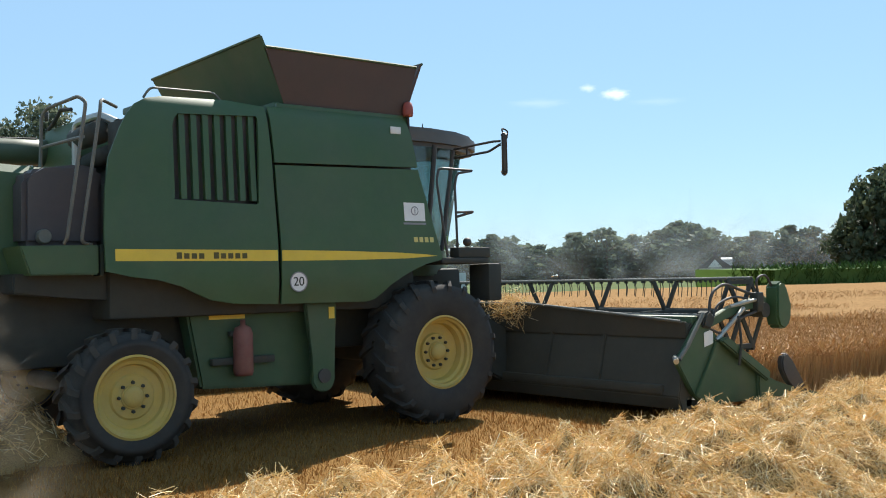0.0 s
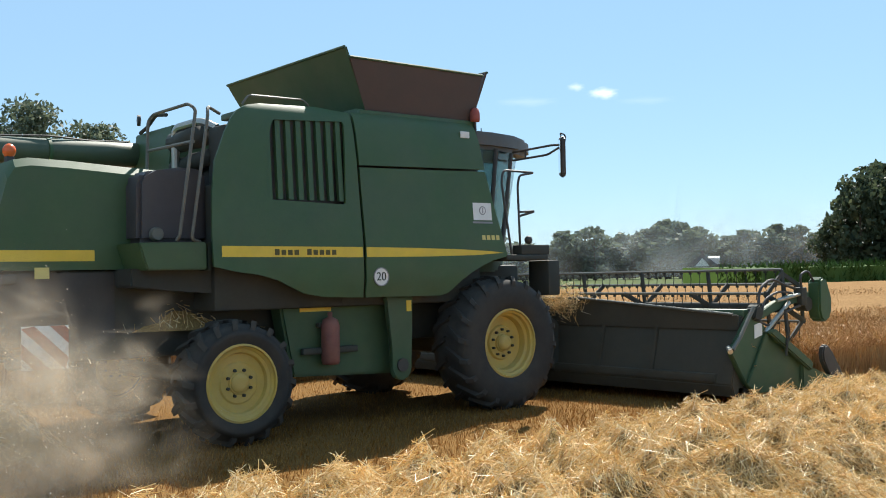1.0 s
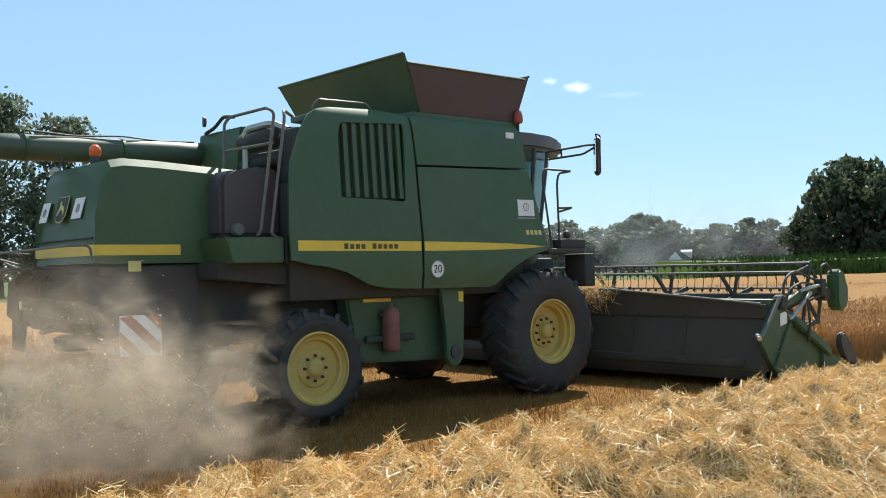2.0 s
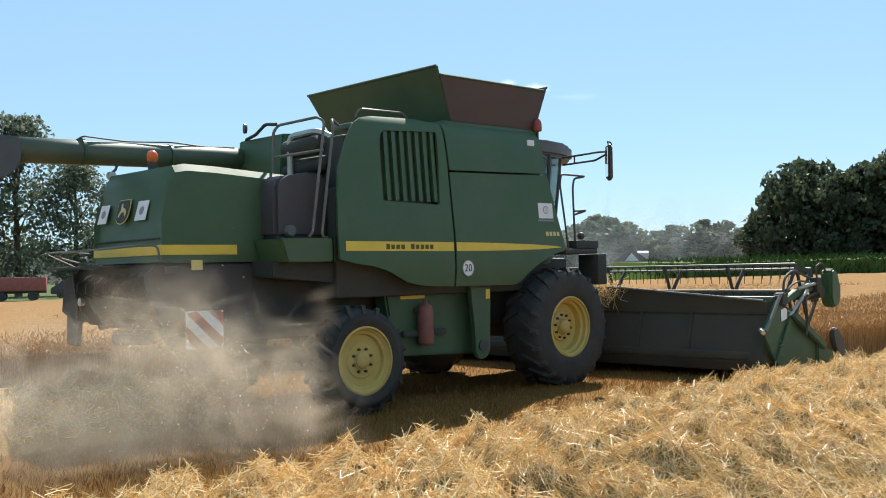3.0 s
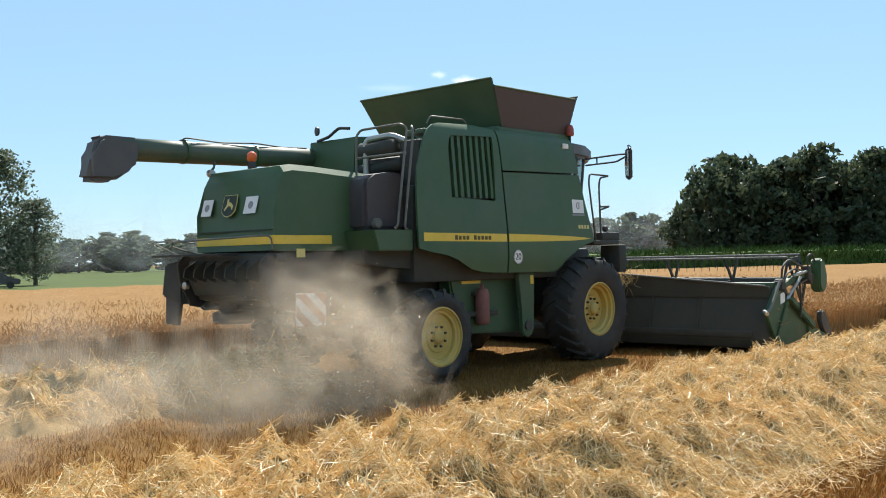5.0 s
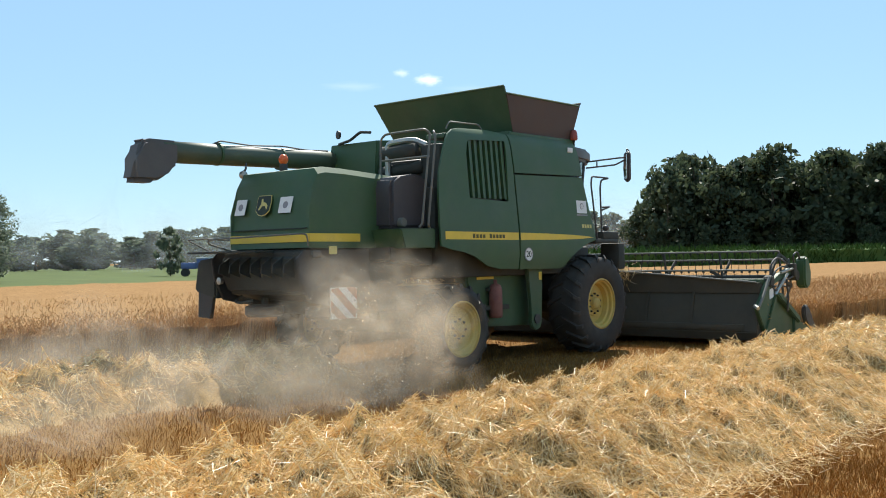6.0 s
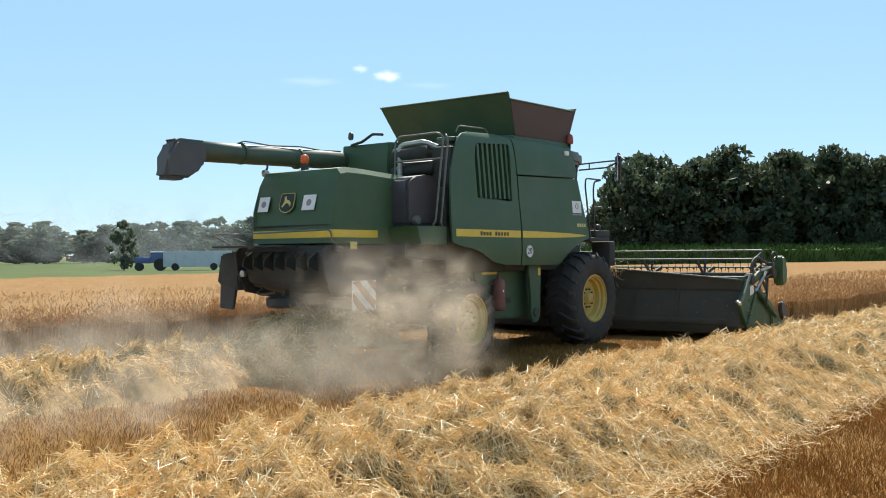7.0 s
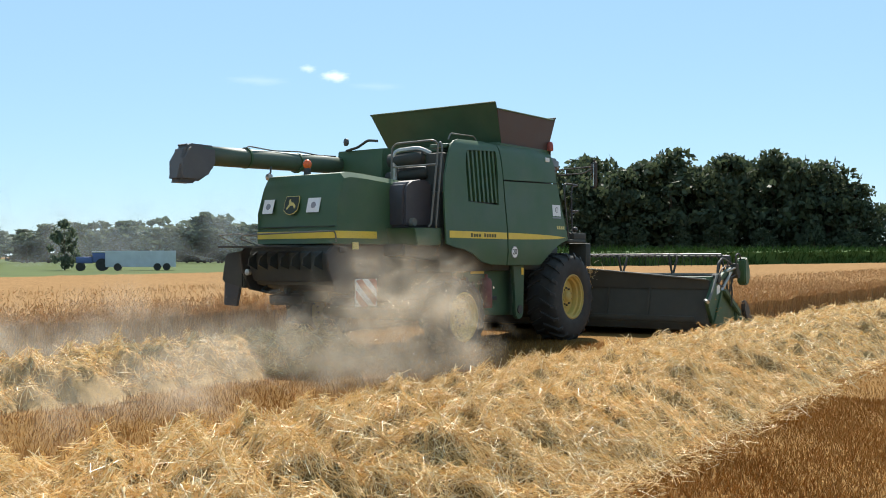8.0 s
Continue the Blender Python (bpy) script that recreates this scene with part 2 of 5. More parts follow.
def tube(bm, pts, r, n=8, closed=False):
    pts = [Vector(p) for p in pts]
    rings, up = [], Vector((0.31, 0.17, 0.93)).normalized()
    for i, p in enumerate(pts):
        a, b = pts[max(i - 1, 0)], pts[min(i + 1, len(pts) - 1)]
        t = (b - a).normalized()
        if abs(t.dot(up)) > 0.95:
            up = Vector((0.9, 0.3, 0.1)).normalized()
        u = t.cross(up).normalized()
        w = t.cross(u)
        rr = r[i] if isinstance(r, (list, tuple)) else r
        rings.append([bm.verts.new(p + rr * (math.cos(2 * math.pi * k / n) * u + math.sin(2 * math.pi * k / n) * w)) for k in range(n)])
    for a, b in zip(rings, rings[1:]):
        for k in range(n):
            bm.faces.new((a[k], a[(k + 1) % n], b[(k + 1) % n], b[k]))
    bm.faces.new(rings[0][::-1])
    bm.faces.new(rings[-1])
    return bm


def rounded(pts, radius=0.08, steps=4):
    """A path with its corners rounded off."""
    pts = [Vector(p) for p in pts]
    out = [pts[0]]
    for a, b, c in zip(pts, pts[1:], pts[2:]):
        u, w = (a - b), (c - b)
        r = min(radius, u.length * 0.45, w.length * 0.45)
        p, q = b + u.normalized() * r, b + w.normalized() * r
        for k in range(steps + 1):
            s = k / steps
            out.append(p.lerp(b, s).lerp(b.lerp(q, s), s))
    return out + [pts[-1]]


def lathe(bm, profile, n=40, y_sign=1.0):
    """Turns a profile of (radius, y) round the y axis."""
    rings = [[bm.verts.new((r * math.cos(2 * math.pi * k / n), y * y_sign, r * math.sin(2 * math.pi * k / n))) for k in range(n)] for r, y in profile]
    for a, b in zip(rings, rings[1:]):
        for k in range(n):
            bm.faces.new((a[k], a[(k + 1) % n], b[(k + 1) % n], b[k]))
    return bm


def prism(bm, outline, axis, lo, hi, bevel=0.0):
    """A flat outline given thickness along an axis; outline in the two other coordinates, in xyz order."""
    def place(p, d):
        q = list(p)
        q.insert("xyz".index(axis), d)
        return q
    a = [bm.verts.new(place(p, lo)) for p in outline]
    b = [bm.verts.new(place(p, hi)) for p in outline]
    faces = [bm.faces.new(a), bm.faces.new(b[::-1])]
    for k in range(len(a)):
        j = (k + 1) % len(a)
        faces.append(bm.faces.new((a[k], b[k], b[j], a[j])))
    if bevel:
        bmesh.ops.bevel(bm, geom=list({e for f in faces for e in f.edges}), offset=bevel, segments=2, affect="EDGES")
    return bm


def skin(outline, side, thick, levels, holes=()):
    """A curved sheet: an outline in (x, z), bent to y = side(z), with thickness towards the inside (y up)."""
    bm = bmesh.new()
    edges = []
    for loop in (outline, *holes):
        vs = [bm.verts.new((x, 0, z)) for x, z in loop]
        edges += [bm.edges.new((vs[k], vs[(k + 1) % len(vs)])) for k in range(len(vs))]
    bmesh.ops.triangle_fill(bm, edges=edges, use_beauty=True, use_dissolve=False)
    for z in levels:
        bmesh.ops.bisect_plane(bm, geom=bm.verts[:] + bm.edges[:] + bm.faces[:], plane_co=(0, 0, z), plane_no=(0, 0, 1))
    r = bmesh.ops.extrude_face_region(bm, geom=bm.faces[:])
    back = {e for e in r["geom"] if isinstance(e, bmesh.types.BMVert)}
    for v in bm.verts:
        v.co.y = side(v.co.z) + (thick if v in back else 0.0)
    return bm


def lerp_table(table):
    zs, ys = zip(*table)
    return lambda z: float(np.interp(z, zs, ys))


def fast_mesh(name, verts, quads, material, smooth=False):
    """A mesh from arrays: verts (n, 3), quads (m, 4) or triangles (m, 3)."""
    me = bpy.data.meshes.new(name)
    k = quads.shape[1]
    me.vertices.add(len(verts))
    me.vertices.foreach_set("co", np.ascontiguousarray(verts, dtype=np.float32).ravel())
    me.loops.add(quads.size)
    me.loops.foreach_set("vertex_index", np.ascontiguousarray(quads, dtype=np.int32).ravel())
    me.polygons.add(len(quads))
    me.polygons.foreach_set("loop_start", np.arange(len(quads), dtype=np.int32) * k)
    me.polygons.foreach_set("use_smooth", np.full(len(quads), smooth))
    me.update(calc_edges=True)
    me.materials.append(material)
    return me


def stalk_arrays(p, d, length, radius, rng, bend=0.0, taper=0.7):
    """Three-sided stalks from roots p along d; bent ones have a knee."""
    n = len(p)
    d = d / np.linalg.norm(d, axis=1)[:, None]
    ref = np.where(np.abs(d[:, 2:]) > 0.8, np.array([[1.0, 0, 0]]), np.array([[0, 0, 1.0]]))
    u = np.cross(d, ref)
    u /= np.linalg.norm(u, axis=1)[:, None]
    w = np.cross(d, u)
    ang = rng.uniform(0, 2 * np.pi, n)[:, None]
    side = np.cos(ang) * u + np.sin(ang) * w
    steps = (0.0, 1.0) if bend == 0 else (0.0, 0.5, 1.0)
    rings = []
    for s in steps:
        c = p + d * (length[:, None] * s) + side * (bend * length[:, None] * s * s)
        rr = radius[:, None] * (1 + (taper - 1) * s)
        for k in range(3):
            a = ang + 2 * np.pi * k / 3
            rings.append(c + rr * (np.cos(a) * u + np.sin(a) * w))
    v = np.stack(rings, 1).reshape(-1, 3)
    m = len(steps)
    base = (np.arange(n) * 3 * m)[:, None]
    q = [np.concatenate([base + 3 * j + k, base + 3 * j + (k + 1) % 3, base + 3 * (j + 1) + (k + 1) % 3, base + 3 * (j + 1) + k], 1) for j in range(m - 1) for k in range(3)]
    return v, np.concatenate(q)


def joined(pieces):
    vs, qs, off = [], [], 0
    for v, q in pieces:
        vs.append(v)
        qs.append(q + off)
        off += len(v)
    return np.concatenate(vs), np.concatenate(qs)


def wave(x, y, seed=0.0):
    """Smooth lumps, about -1 to 1."""
    return (np.sin(1.7 * x + 2.3 * y + seed) + np.sin(2.9 * x - 1.9 * y + 1.3 + 2 * seed) + 0.7 * np.sin(5.3 * x + 3.7 * y + 0.5 + seed)
            + 0.6 * np.sin(7.9 * x - 6.1 * y + 2.1 * seed) + 0.5 * np.sin(11.3 * x + 9.7 * y + 3 + seed)) / 3.0


def sheet(xs, ys, height):
    """A grid of quads over xs, ys at height(x, y)."""
    X, Y = np.meshgrid(xs, ys)
    v = np.stack([X, Y, height(X, Y)], -1).reshape(-1, 3)
    nx, ny = len(xs), len(ys)
    i = (np.arange(ny - 1)[:, None] * nx + np.arange(nx - 1)[None, :]).reshape(-1, 1)
    return v, np.concatenate([i, i + 1, i + nx + 1, i + nx], 1)


# ---- ground ----
LANE = 11.964                      # the line on which the harvester drives
CUT_R, CUT_L = LANE - 3.88, LANE + 3.92
DRIVE = [(0.0, 8.196), (0.5, 8.888), (1.0, 9.585), (1.5, 10.269), (3.0, 12.341), (3.5, 13.035), (4.0, 13.73), (4.5, 14.43),
         (6.0, 16.513), (6.5, 17.222), (7.0, 17.92), (7.5, 18.62), (8.0, 19.311)]


def drive_x(t):
    return float(np.interp(t, [a for a, b in DRIVE], [b for a, b in DRIVE]))


def ground():
    xs = np.concatenate([[-1500, -400, -100], np.arange(-30, 60, 0.5), [80, 120, 300, 900, 2500]])
    ys = np.concatenate([[-1500, -400, -100], np.arange(-20, 40, 0.5), [60, 120, 300, 900, 2500]])
    v, q = sheet(xs, ys, lambda x, y: np.where((np.abs(x - 15) < 44) & (np.abs(y - 10) < 29), 0.02 * wave(0.8 * x, 0.8 * y, 0.4) - 0.02, -0.02))
    tagged(new("ground", fast_mesh("ground", v, q, SOIL, True)), "bare brown soil between straw stubble rows", "ground", kind="structure")


def stubble(name, x0, x1, y0, y1, per_m2, seed, height=0.085):
    rng = np.random.default_rng(seed)
    n = int((x1 - x0) * (y1 - y0) * per_m2)
    p = np.stack([rng.uniform(x0, x1, n), rng.uniform(y0, y1, n), np.zeros(n)], 1)
    p[:, 1] = np.round(p[:, 1] / 0.125) * 0.125 + rng.normal(0, 0.05, n)
    p[:, 2] = -0.03
    d = np.stack([rng.normal(0.05, 0.35, n), rng.normal(0, 0.35, n), np.ones(n)], 1)
    v, q = stalk_arrays(p, d, rng.uniform(0.6, 1.25, n) * height, rng.uniform(0.002, 0.0036, n), rng)
    tagged(new(name, fast_mesh(name, v, q, STUBBLE)), "short golden-brown cereal stubble in drilled rows", "stubble", kind="stuff")


def swath_height(y, mid, half, top):
    u = np.clip(1 - np.abs(y - mid) / half, 0, 1)
    return top * np.minimum(1, 1.9 * u) ** 0.8


def swath(name, x0, x1, mid, half, top, per_m2, seed, label, shift=0.0, heap=False, slant=0.0):
    """A mound of packed straw, coloured dark as shade between the loose straws on it. Returns the object; its base lies
    on z = 0.
    """
    rng = np.random.default_rng(seed)

    def drift(x):
        return slant * np.clip(x - 5.0, -3.0, 15.0)

    def h(x, y):
        edge = 0.18 * wave(0.9 * x, 0.3 * y, 2.0) + 0.12 * wave(2.7 * x, 0.9 * y, 4.0)
        b = swath_height(y + edge, mid, half, top)
        if heap:
            b = b * np.clip(2.4 * (1 - np.abs(x - shift) / (0.5 * (x1 - x0))), 0, 1) ** 0.7
        return b * (1 + 0.15 * wave(1.15 * x, 1.15 * y, 0.7) + 0.46 * wave(3.1 * x, 2.9 * y, 1.9)) + 0.035 * wave(5 * x, 5 * y, 1.0) * (b > 0.02) - 0.03
    step = 0.09 if per_m2 > 400 else 0.18
    fine = per_m2 > 1500
    xs, ys = np.arange(x0, x1 + step * 0.5, step), np.arange(mid - half - 0.45, mid + half + 0.46, step)
    v, q = sheet(xs, ys, h)
    v[:, 1] += drift(v[:, 0])
    v[:, 0] -= shift
    bed = tagged(new(name, fast_mesh(name, v, q, SHADED_STRAW_BED, True)), label, "straw swath", kind="stuff")
    n = int((x1 - x0) * (2 * half + 0.7) * per_m2)
    x, y = rng.uniform(x0, x1, n), rng.uniform(mid - half - 0.9, mid + half + 0.6, n)
    keep = np.abs(y - mid) < half - 0.12 + (0.0 if heap else 0.7) * rng.uniform(0, 1, n) ** 3
    x, y = x[keep], y[keep]
    n = len(x)
    hx = (h(x + 0.08, y) - h(x - 0.08, y)) / 0.16
    hy = (h(x, y + 0.08) - h(x, y - 0.08)) / 0.16
    az = 2.6 * wave(2.2 * x, 2.2 * y, 3.3) + rng.normal(0, 1.1, n) + np.pi * rng.integers(0, 2, n)
    d = np.stack([np.cos(az), np.sin(az), hx * np.cos(az) + hy * np.sin(az) + rng.normal(0.14, 0.42, n)], 1)
    ln = rng.uniform(0.05, 0.24, n)
    p = np.stack([x - shift, y + drift(x), h(x, y) + rng.uniform(-0.03, 0.08, n)], 1) - d * ln[:, None] * 0.4
    p[:, 2] = np.maximum(p[:, 2], 0.005)
    rad = rng.uniform(0.0015, 0.0038, n) * (1.0 if fine else 1.6)
    m = n // 4 if fine else 0
    v, q = stalk_arrays(p[m:], d[m:], ln[m:], rad[m:], rng)
    if m:
        v, q = joined([(v, q), stalk_arrays(p[:m], d[:m], ln[:m], rad[:m], rng, bend=0.2)])
    loose = new("loose_straw", fast_mesh("loose_straw", v, q, STRAW))
    loose.parent = bed
    tagged(loose, kind="stuff")
    return bed


def wheat_arrays(x, y, rng, height=0.74, base=0.0):
    n = len(x)
    p = np.stack([x, y, np.full(n, base)], 1)
    d = np.stack([rng.normal(0.02, 0.12, n), rng.normal(-0.03, 0.12, n), np.ones(n)], 1)
    ln = rng.normal(height - 0.06, 0.05, n)
    a = stalk_arrays(p, d, ln, np.full(n, 0.003), rng)
    dn = d / np.linalg.norm(d, axis=1)[:, None]
    tip = p + dn * ln[:, None] * 0.99
    ear = dn + np.stack([rng.normal(0, 0.5, n), rng.normal(0, 0.5, n), rng.normal(-0.4, 0.3, n)], 1)
    b = stalk_arrays(tip, ear, rng.uniform(0.07, 0.11, n), np.full(n, 0.009), rng, taper=0.35)
    return [a, b]


def crop_height(x, y):
    return 0.60 + 0.05 * wave(0.5 * x, 0.7 * y, 0.2) + 0.03 * wave(3.1 * x, 3.3 * y, 1.1)


def side_wall(points):
    """A wall of stems from the soil up to the canopy along points (x, y)."""
    x, y = np.array(points, float).T
    n = len(x)
    v = np.concatenate([np.stack([x, y, np.full(n, -0.03)], 1), np.stack([x, y, crop_height(x, y)], 1)])
    i = np.arange(n - 1)[:, None]
    return v, np.concatenate([i, i + 1, i + n + 1, i + n], 1)


CROP_START = drive_x(8.0) + 3.75


def far_edge(x):
    return float(np.interp(x, [-140, 45, 62, 130, 300], [63, 54, 56, 22, -63]))


def wheat_field():
    # the stand beside the lane, out to the far edge of the field
    cols = [x for x in np.arange(-60, 50, 0.6)] + [x for x in np.arange(50, 132, 2.0)]
    ts = np.concatenate([np.linspace(0, 0.12, 10), np.linspace(0.16, 1, 22)])
    vs = []
    for x in cols:
        lo, hi = (CUT_L if x < CROP_START else CUT_R), max(far_edge(x), CUT_L + 0.5)
        y = lo + (hi - lo) * ts
        xx = np.full(len(y), x)
        vs.append(np.stack([xx, y, crop_height(xx, y)], 1))
    v = np.concatenate(vs)
    m = len(ts)
    i = (np.arange(len(cols) - 1)[:, None] * m + np.arange(m - 1)[None, :]).reshape(-1, 1)
    q = np.concatenate([i, i + m, i + m + 1, i + 1], 1)
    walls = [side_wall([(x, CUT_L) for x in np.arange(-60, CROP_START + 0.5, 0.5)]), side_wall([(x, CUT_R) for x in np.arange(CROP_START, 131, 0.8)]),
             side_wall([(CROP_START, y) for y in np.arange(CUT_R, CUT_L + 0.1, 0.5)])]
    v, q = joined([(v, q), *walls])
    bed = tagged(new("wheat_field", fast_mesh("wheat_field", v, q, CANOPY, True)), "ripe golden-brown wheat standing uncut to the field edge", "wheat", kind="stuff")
    rng = np.random.default_rng(5)

    def scatter(x0, x1, y0, y1, per):
        n = int((x1 - x0) * (y1 - y0) * per)
        return rng.uniform(x0, x1, n), rng.uniform(y0, y1, n)
    sets = [scatter(3, 22, CUT_L - 0.12, CUT_L + 0.12, 1200), scatter(3, 22, CUT_L + 0.1, CUT_L + 1.0, 260), scatter(5, 30, CUT_L + 1.0, CUT_L + 5, 50), scatter(CROP_START, 45, CUT_R - 0.08, CUT_R + 0.5, 420),
            scatter(CROP_START, 40, CUT_R + 0.5, CUT_R + 6, 75), scatter(45, 80, CUT_R - 0.1, CUT_R + 1.0, 120), scatter(12, 50, CUT_L + 6, CUT_L + 14, 10), scatter(40, 75, CUT_R + 1, CUT_L, 25)]
    x, y = np.concatenate([a for a, b in sets]), np.concatenate([b for a, b in sets])
    v, q = joined(wheat_arrays(x, y, rng))
    stems = new("wheat_stems", fast_mesh("wheat_stems", v, q, WHEAT))
    stems.parent = bed
    tagged(stems, kind="stuff")


STRIP = 0.5
STRIP_X = [drive_x(0.0) + 3.75 + STRIP * (k + 0.5) for k in range(int(round((CROP_START - drive_x(0.0) - 3.75) / STRIP)) + 1)]
STRIP_X = [x for x in STRIP_X if x < CROP_START]


def crop_strips():
    """The wheat that is cut during the clip: strips across the lane, each its own object."""
    made, meshes = [], []
    for k in range(4):
        rng = np.random.default_rng(20 + k)
        half = 3.78
        y = np.concatenate([rng.uniform(-half, half, 500), rng.uniform(-half - 0.04, -half + 0.4, 170)])
        x = rng.uniform(-STRIP / 2, STRIP / 2, len(y))
        core_y = np.linspace(-half + 0.06, half, 24)
        xs = np.array([-STRIP / 2, STRIP / 2])
        top = sheet(xs, core_y, lambda X, Y: 0.56 + 0.05 * wave(2 * X + k, 2 * Y, k))
        i = np.arange(23)[:, None] * 2
        lo = top[0].copy()
        lo[:, 2] = -0.02
        nv = len(lo)
        sides = np.concatenate([np.concatenate([i, i + 2, i + 2 + nv, i + nv], 1), np.concatenate([i + 1, i + 3, i + 3 + nv, i + 1 + nv], 1)])
        ends = np.array([[0, 1, 1 + nv, nv]])
        core = (np.concatenate([top[0], lo]), np.concatenate([top[1], sides, ends]))
        v, q = joined([core, *wheat_arrays(x, y, rng, base=-0.02)])
        meshes.append(fast_mesh("wheat_strip", v, q, WHEAT))
    for k, x in enumerate(STRIP_X):
        ob = tagged(new("wheat_strip", meshes[k % 4]), "strip of ripe wheat before the cutter bar", "wheat", "wheat being cut", "stuff")
        ob.matrix_basis = pose(x, LANE, 0)
        made.append(ob)
    return made


ground()
SWATH_LABEL = "thick windrow of loose bright straw on stubble"
SWATH_MID, SWATH_HALF, SWATH_TOP, SWATH_SLANT = 5.10, 1.62, 0.40, 0.042
for x0, x1, per_m2, seed in ((2.0, 9.0, 4600, 2), (9.0, 14.0, 2600, 5), (14.0, 26.0, 650, 6), (26.0, 60.0, 150, 3), (-22.0, 2.0, 60, 7)):
    swath("straw_swath", x0, x1, SWATH_MID, SWATH_HALF, SWATH_TOP, per_m2, seed, SWATH_LABEL, slant=SWATH_SLANT)
swath_old = swath("straw_swath", -22, -2, LANE, 1.2, 0.42, 60, 8, "fresh windrow of straw dropped behind the harvester")
swath_two = swath("straw_swath", -2, 1.6, LANE, 1.2, 0.42, 1300, 4, "fresh windrow of straw dropped behind the harvester")
SWATH_X = [2.1 + k for k in range(12)]
swath_bits = []
for k in range(len(SWATH_X)):
    b = swath("straw_heap", SWATH_X[k] - 0.85, SWATH_X[k] + 0.85, 0.0, 1.2, 0.42, 650, 40 + k, "heap of fresh straw falling from the straw hood", shift=SWATH_X[k], heap=True)
    tagged(b, group="fresh straw")
    swath_bits.append(b)
stubble("stubble", 5.8, 13.5, 1.6, 3.8, 1900, 11, 0.05)
stubble("stubble", 3, 19, 6.9, 10.9, 420, 12, 0.06)
stubble("stubble", 13.5, 32, 1.0, 3.8, 300, 13, 0.05)
stubble("stubble", 2, 24, 10.9, 15.8, 160, 14, 0.06)
stubble("stubble", 20, 50, 7.3, 8.1, 200, 15)
stubble("stubble", -12, 8, -6, 3.8, 40, 16)
stubble("stubble", -12, 4, 7.4, 15.7, 40, 17)
wheat_field()
wheat_strips = crop_strips()


# ---- the harvester ----
SIDE = lerp_table([(0.4, -1.30), (1.5, -1.575), (1.8, -1.61), (2.2, -1.60), (2.8, -1.55), (3.3, -1.515), (3.6, -1.48), (3.72, -1.455), (3.80, -1.43), (3.86, -1.385), (3.93, -1.32)])
LEVELS = (1.65, 1.8, 2.0, 2.2, 2.5, 2.8, 3.05, 3.3, 3.6, 3.72, 3.78, 3.82, 3.86, 3.89)
combine = thing("combine_harvester", "dusty green combine harvester with yellow wheel rims, cutting wheat", "combine harvester", at=(8.196, LANE, 0))


def mirrored(bm):
    for v in bm.verts:
        v.co.y = -v.co.y
    return bm


def both_sides(name, make, material, label=""):
    part(name, make(), material, combine, label)
    part(name, mirrored(make()), material, combine, label)


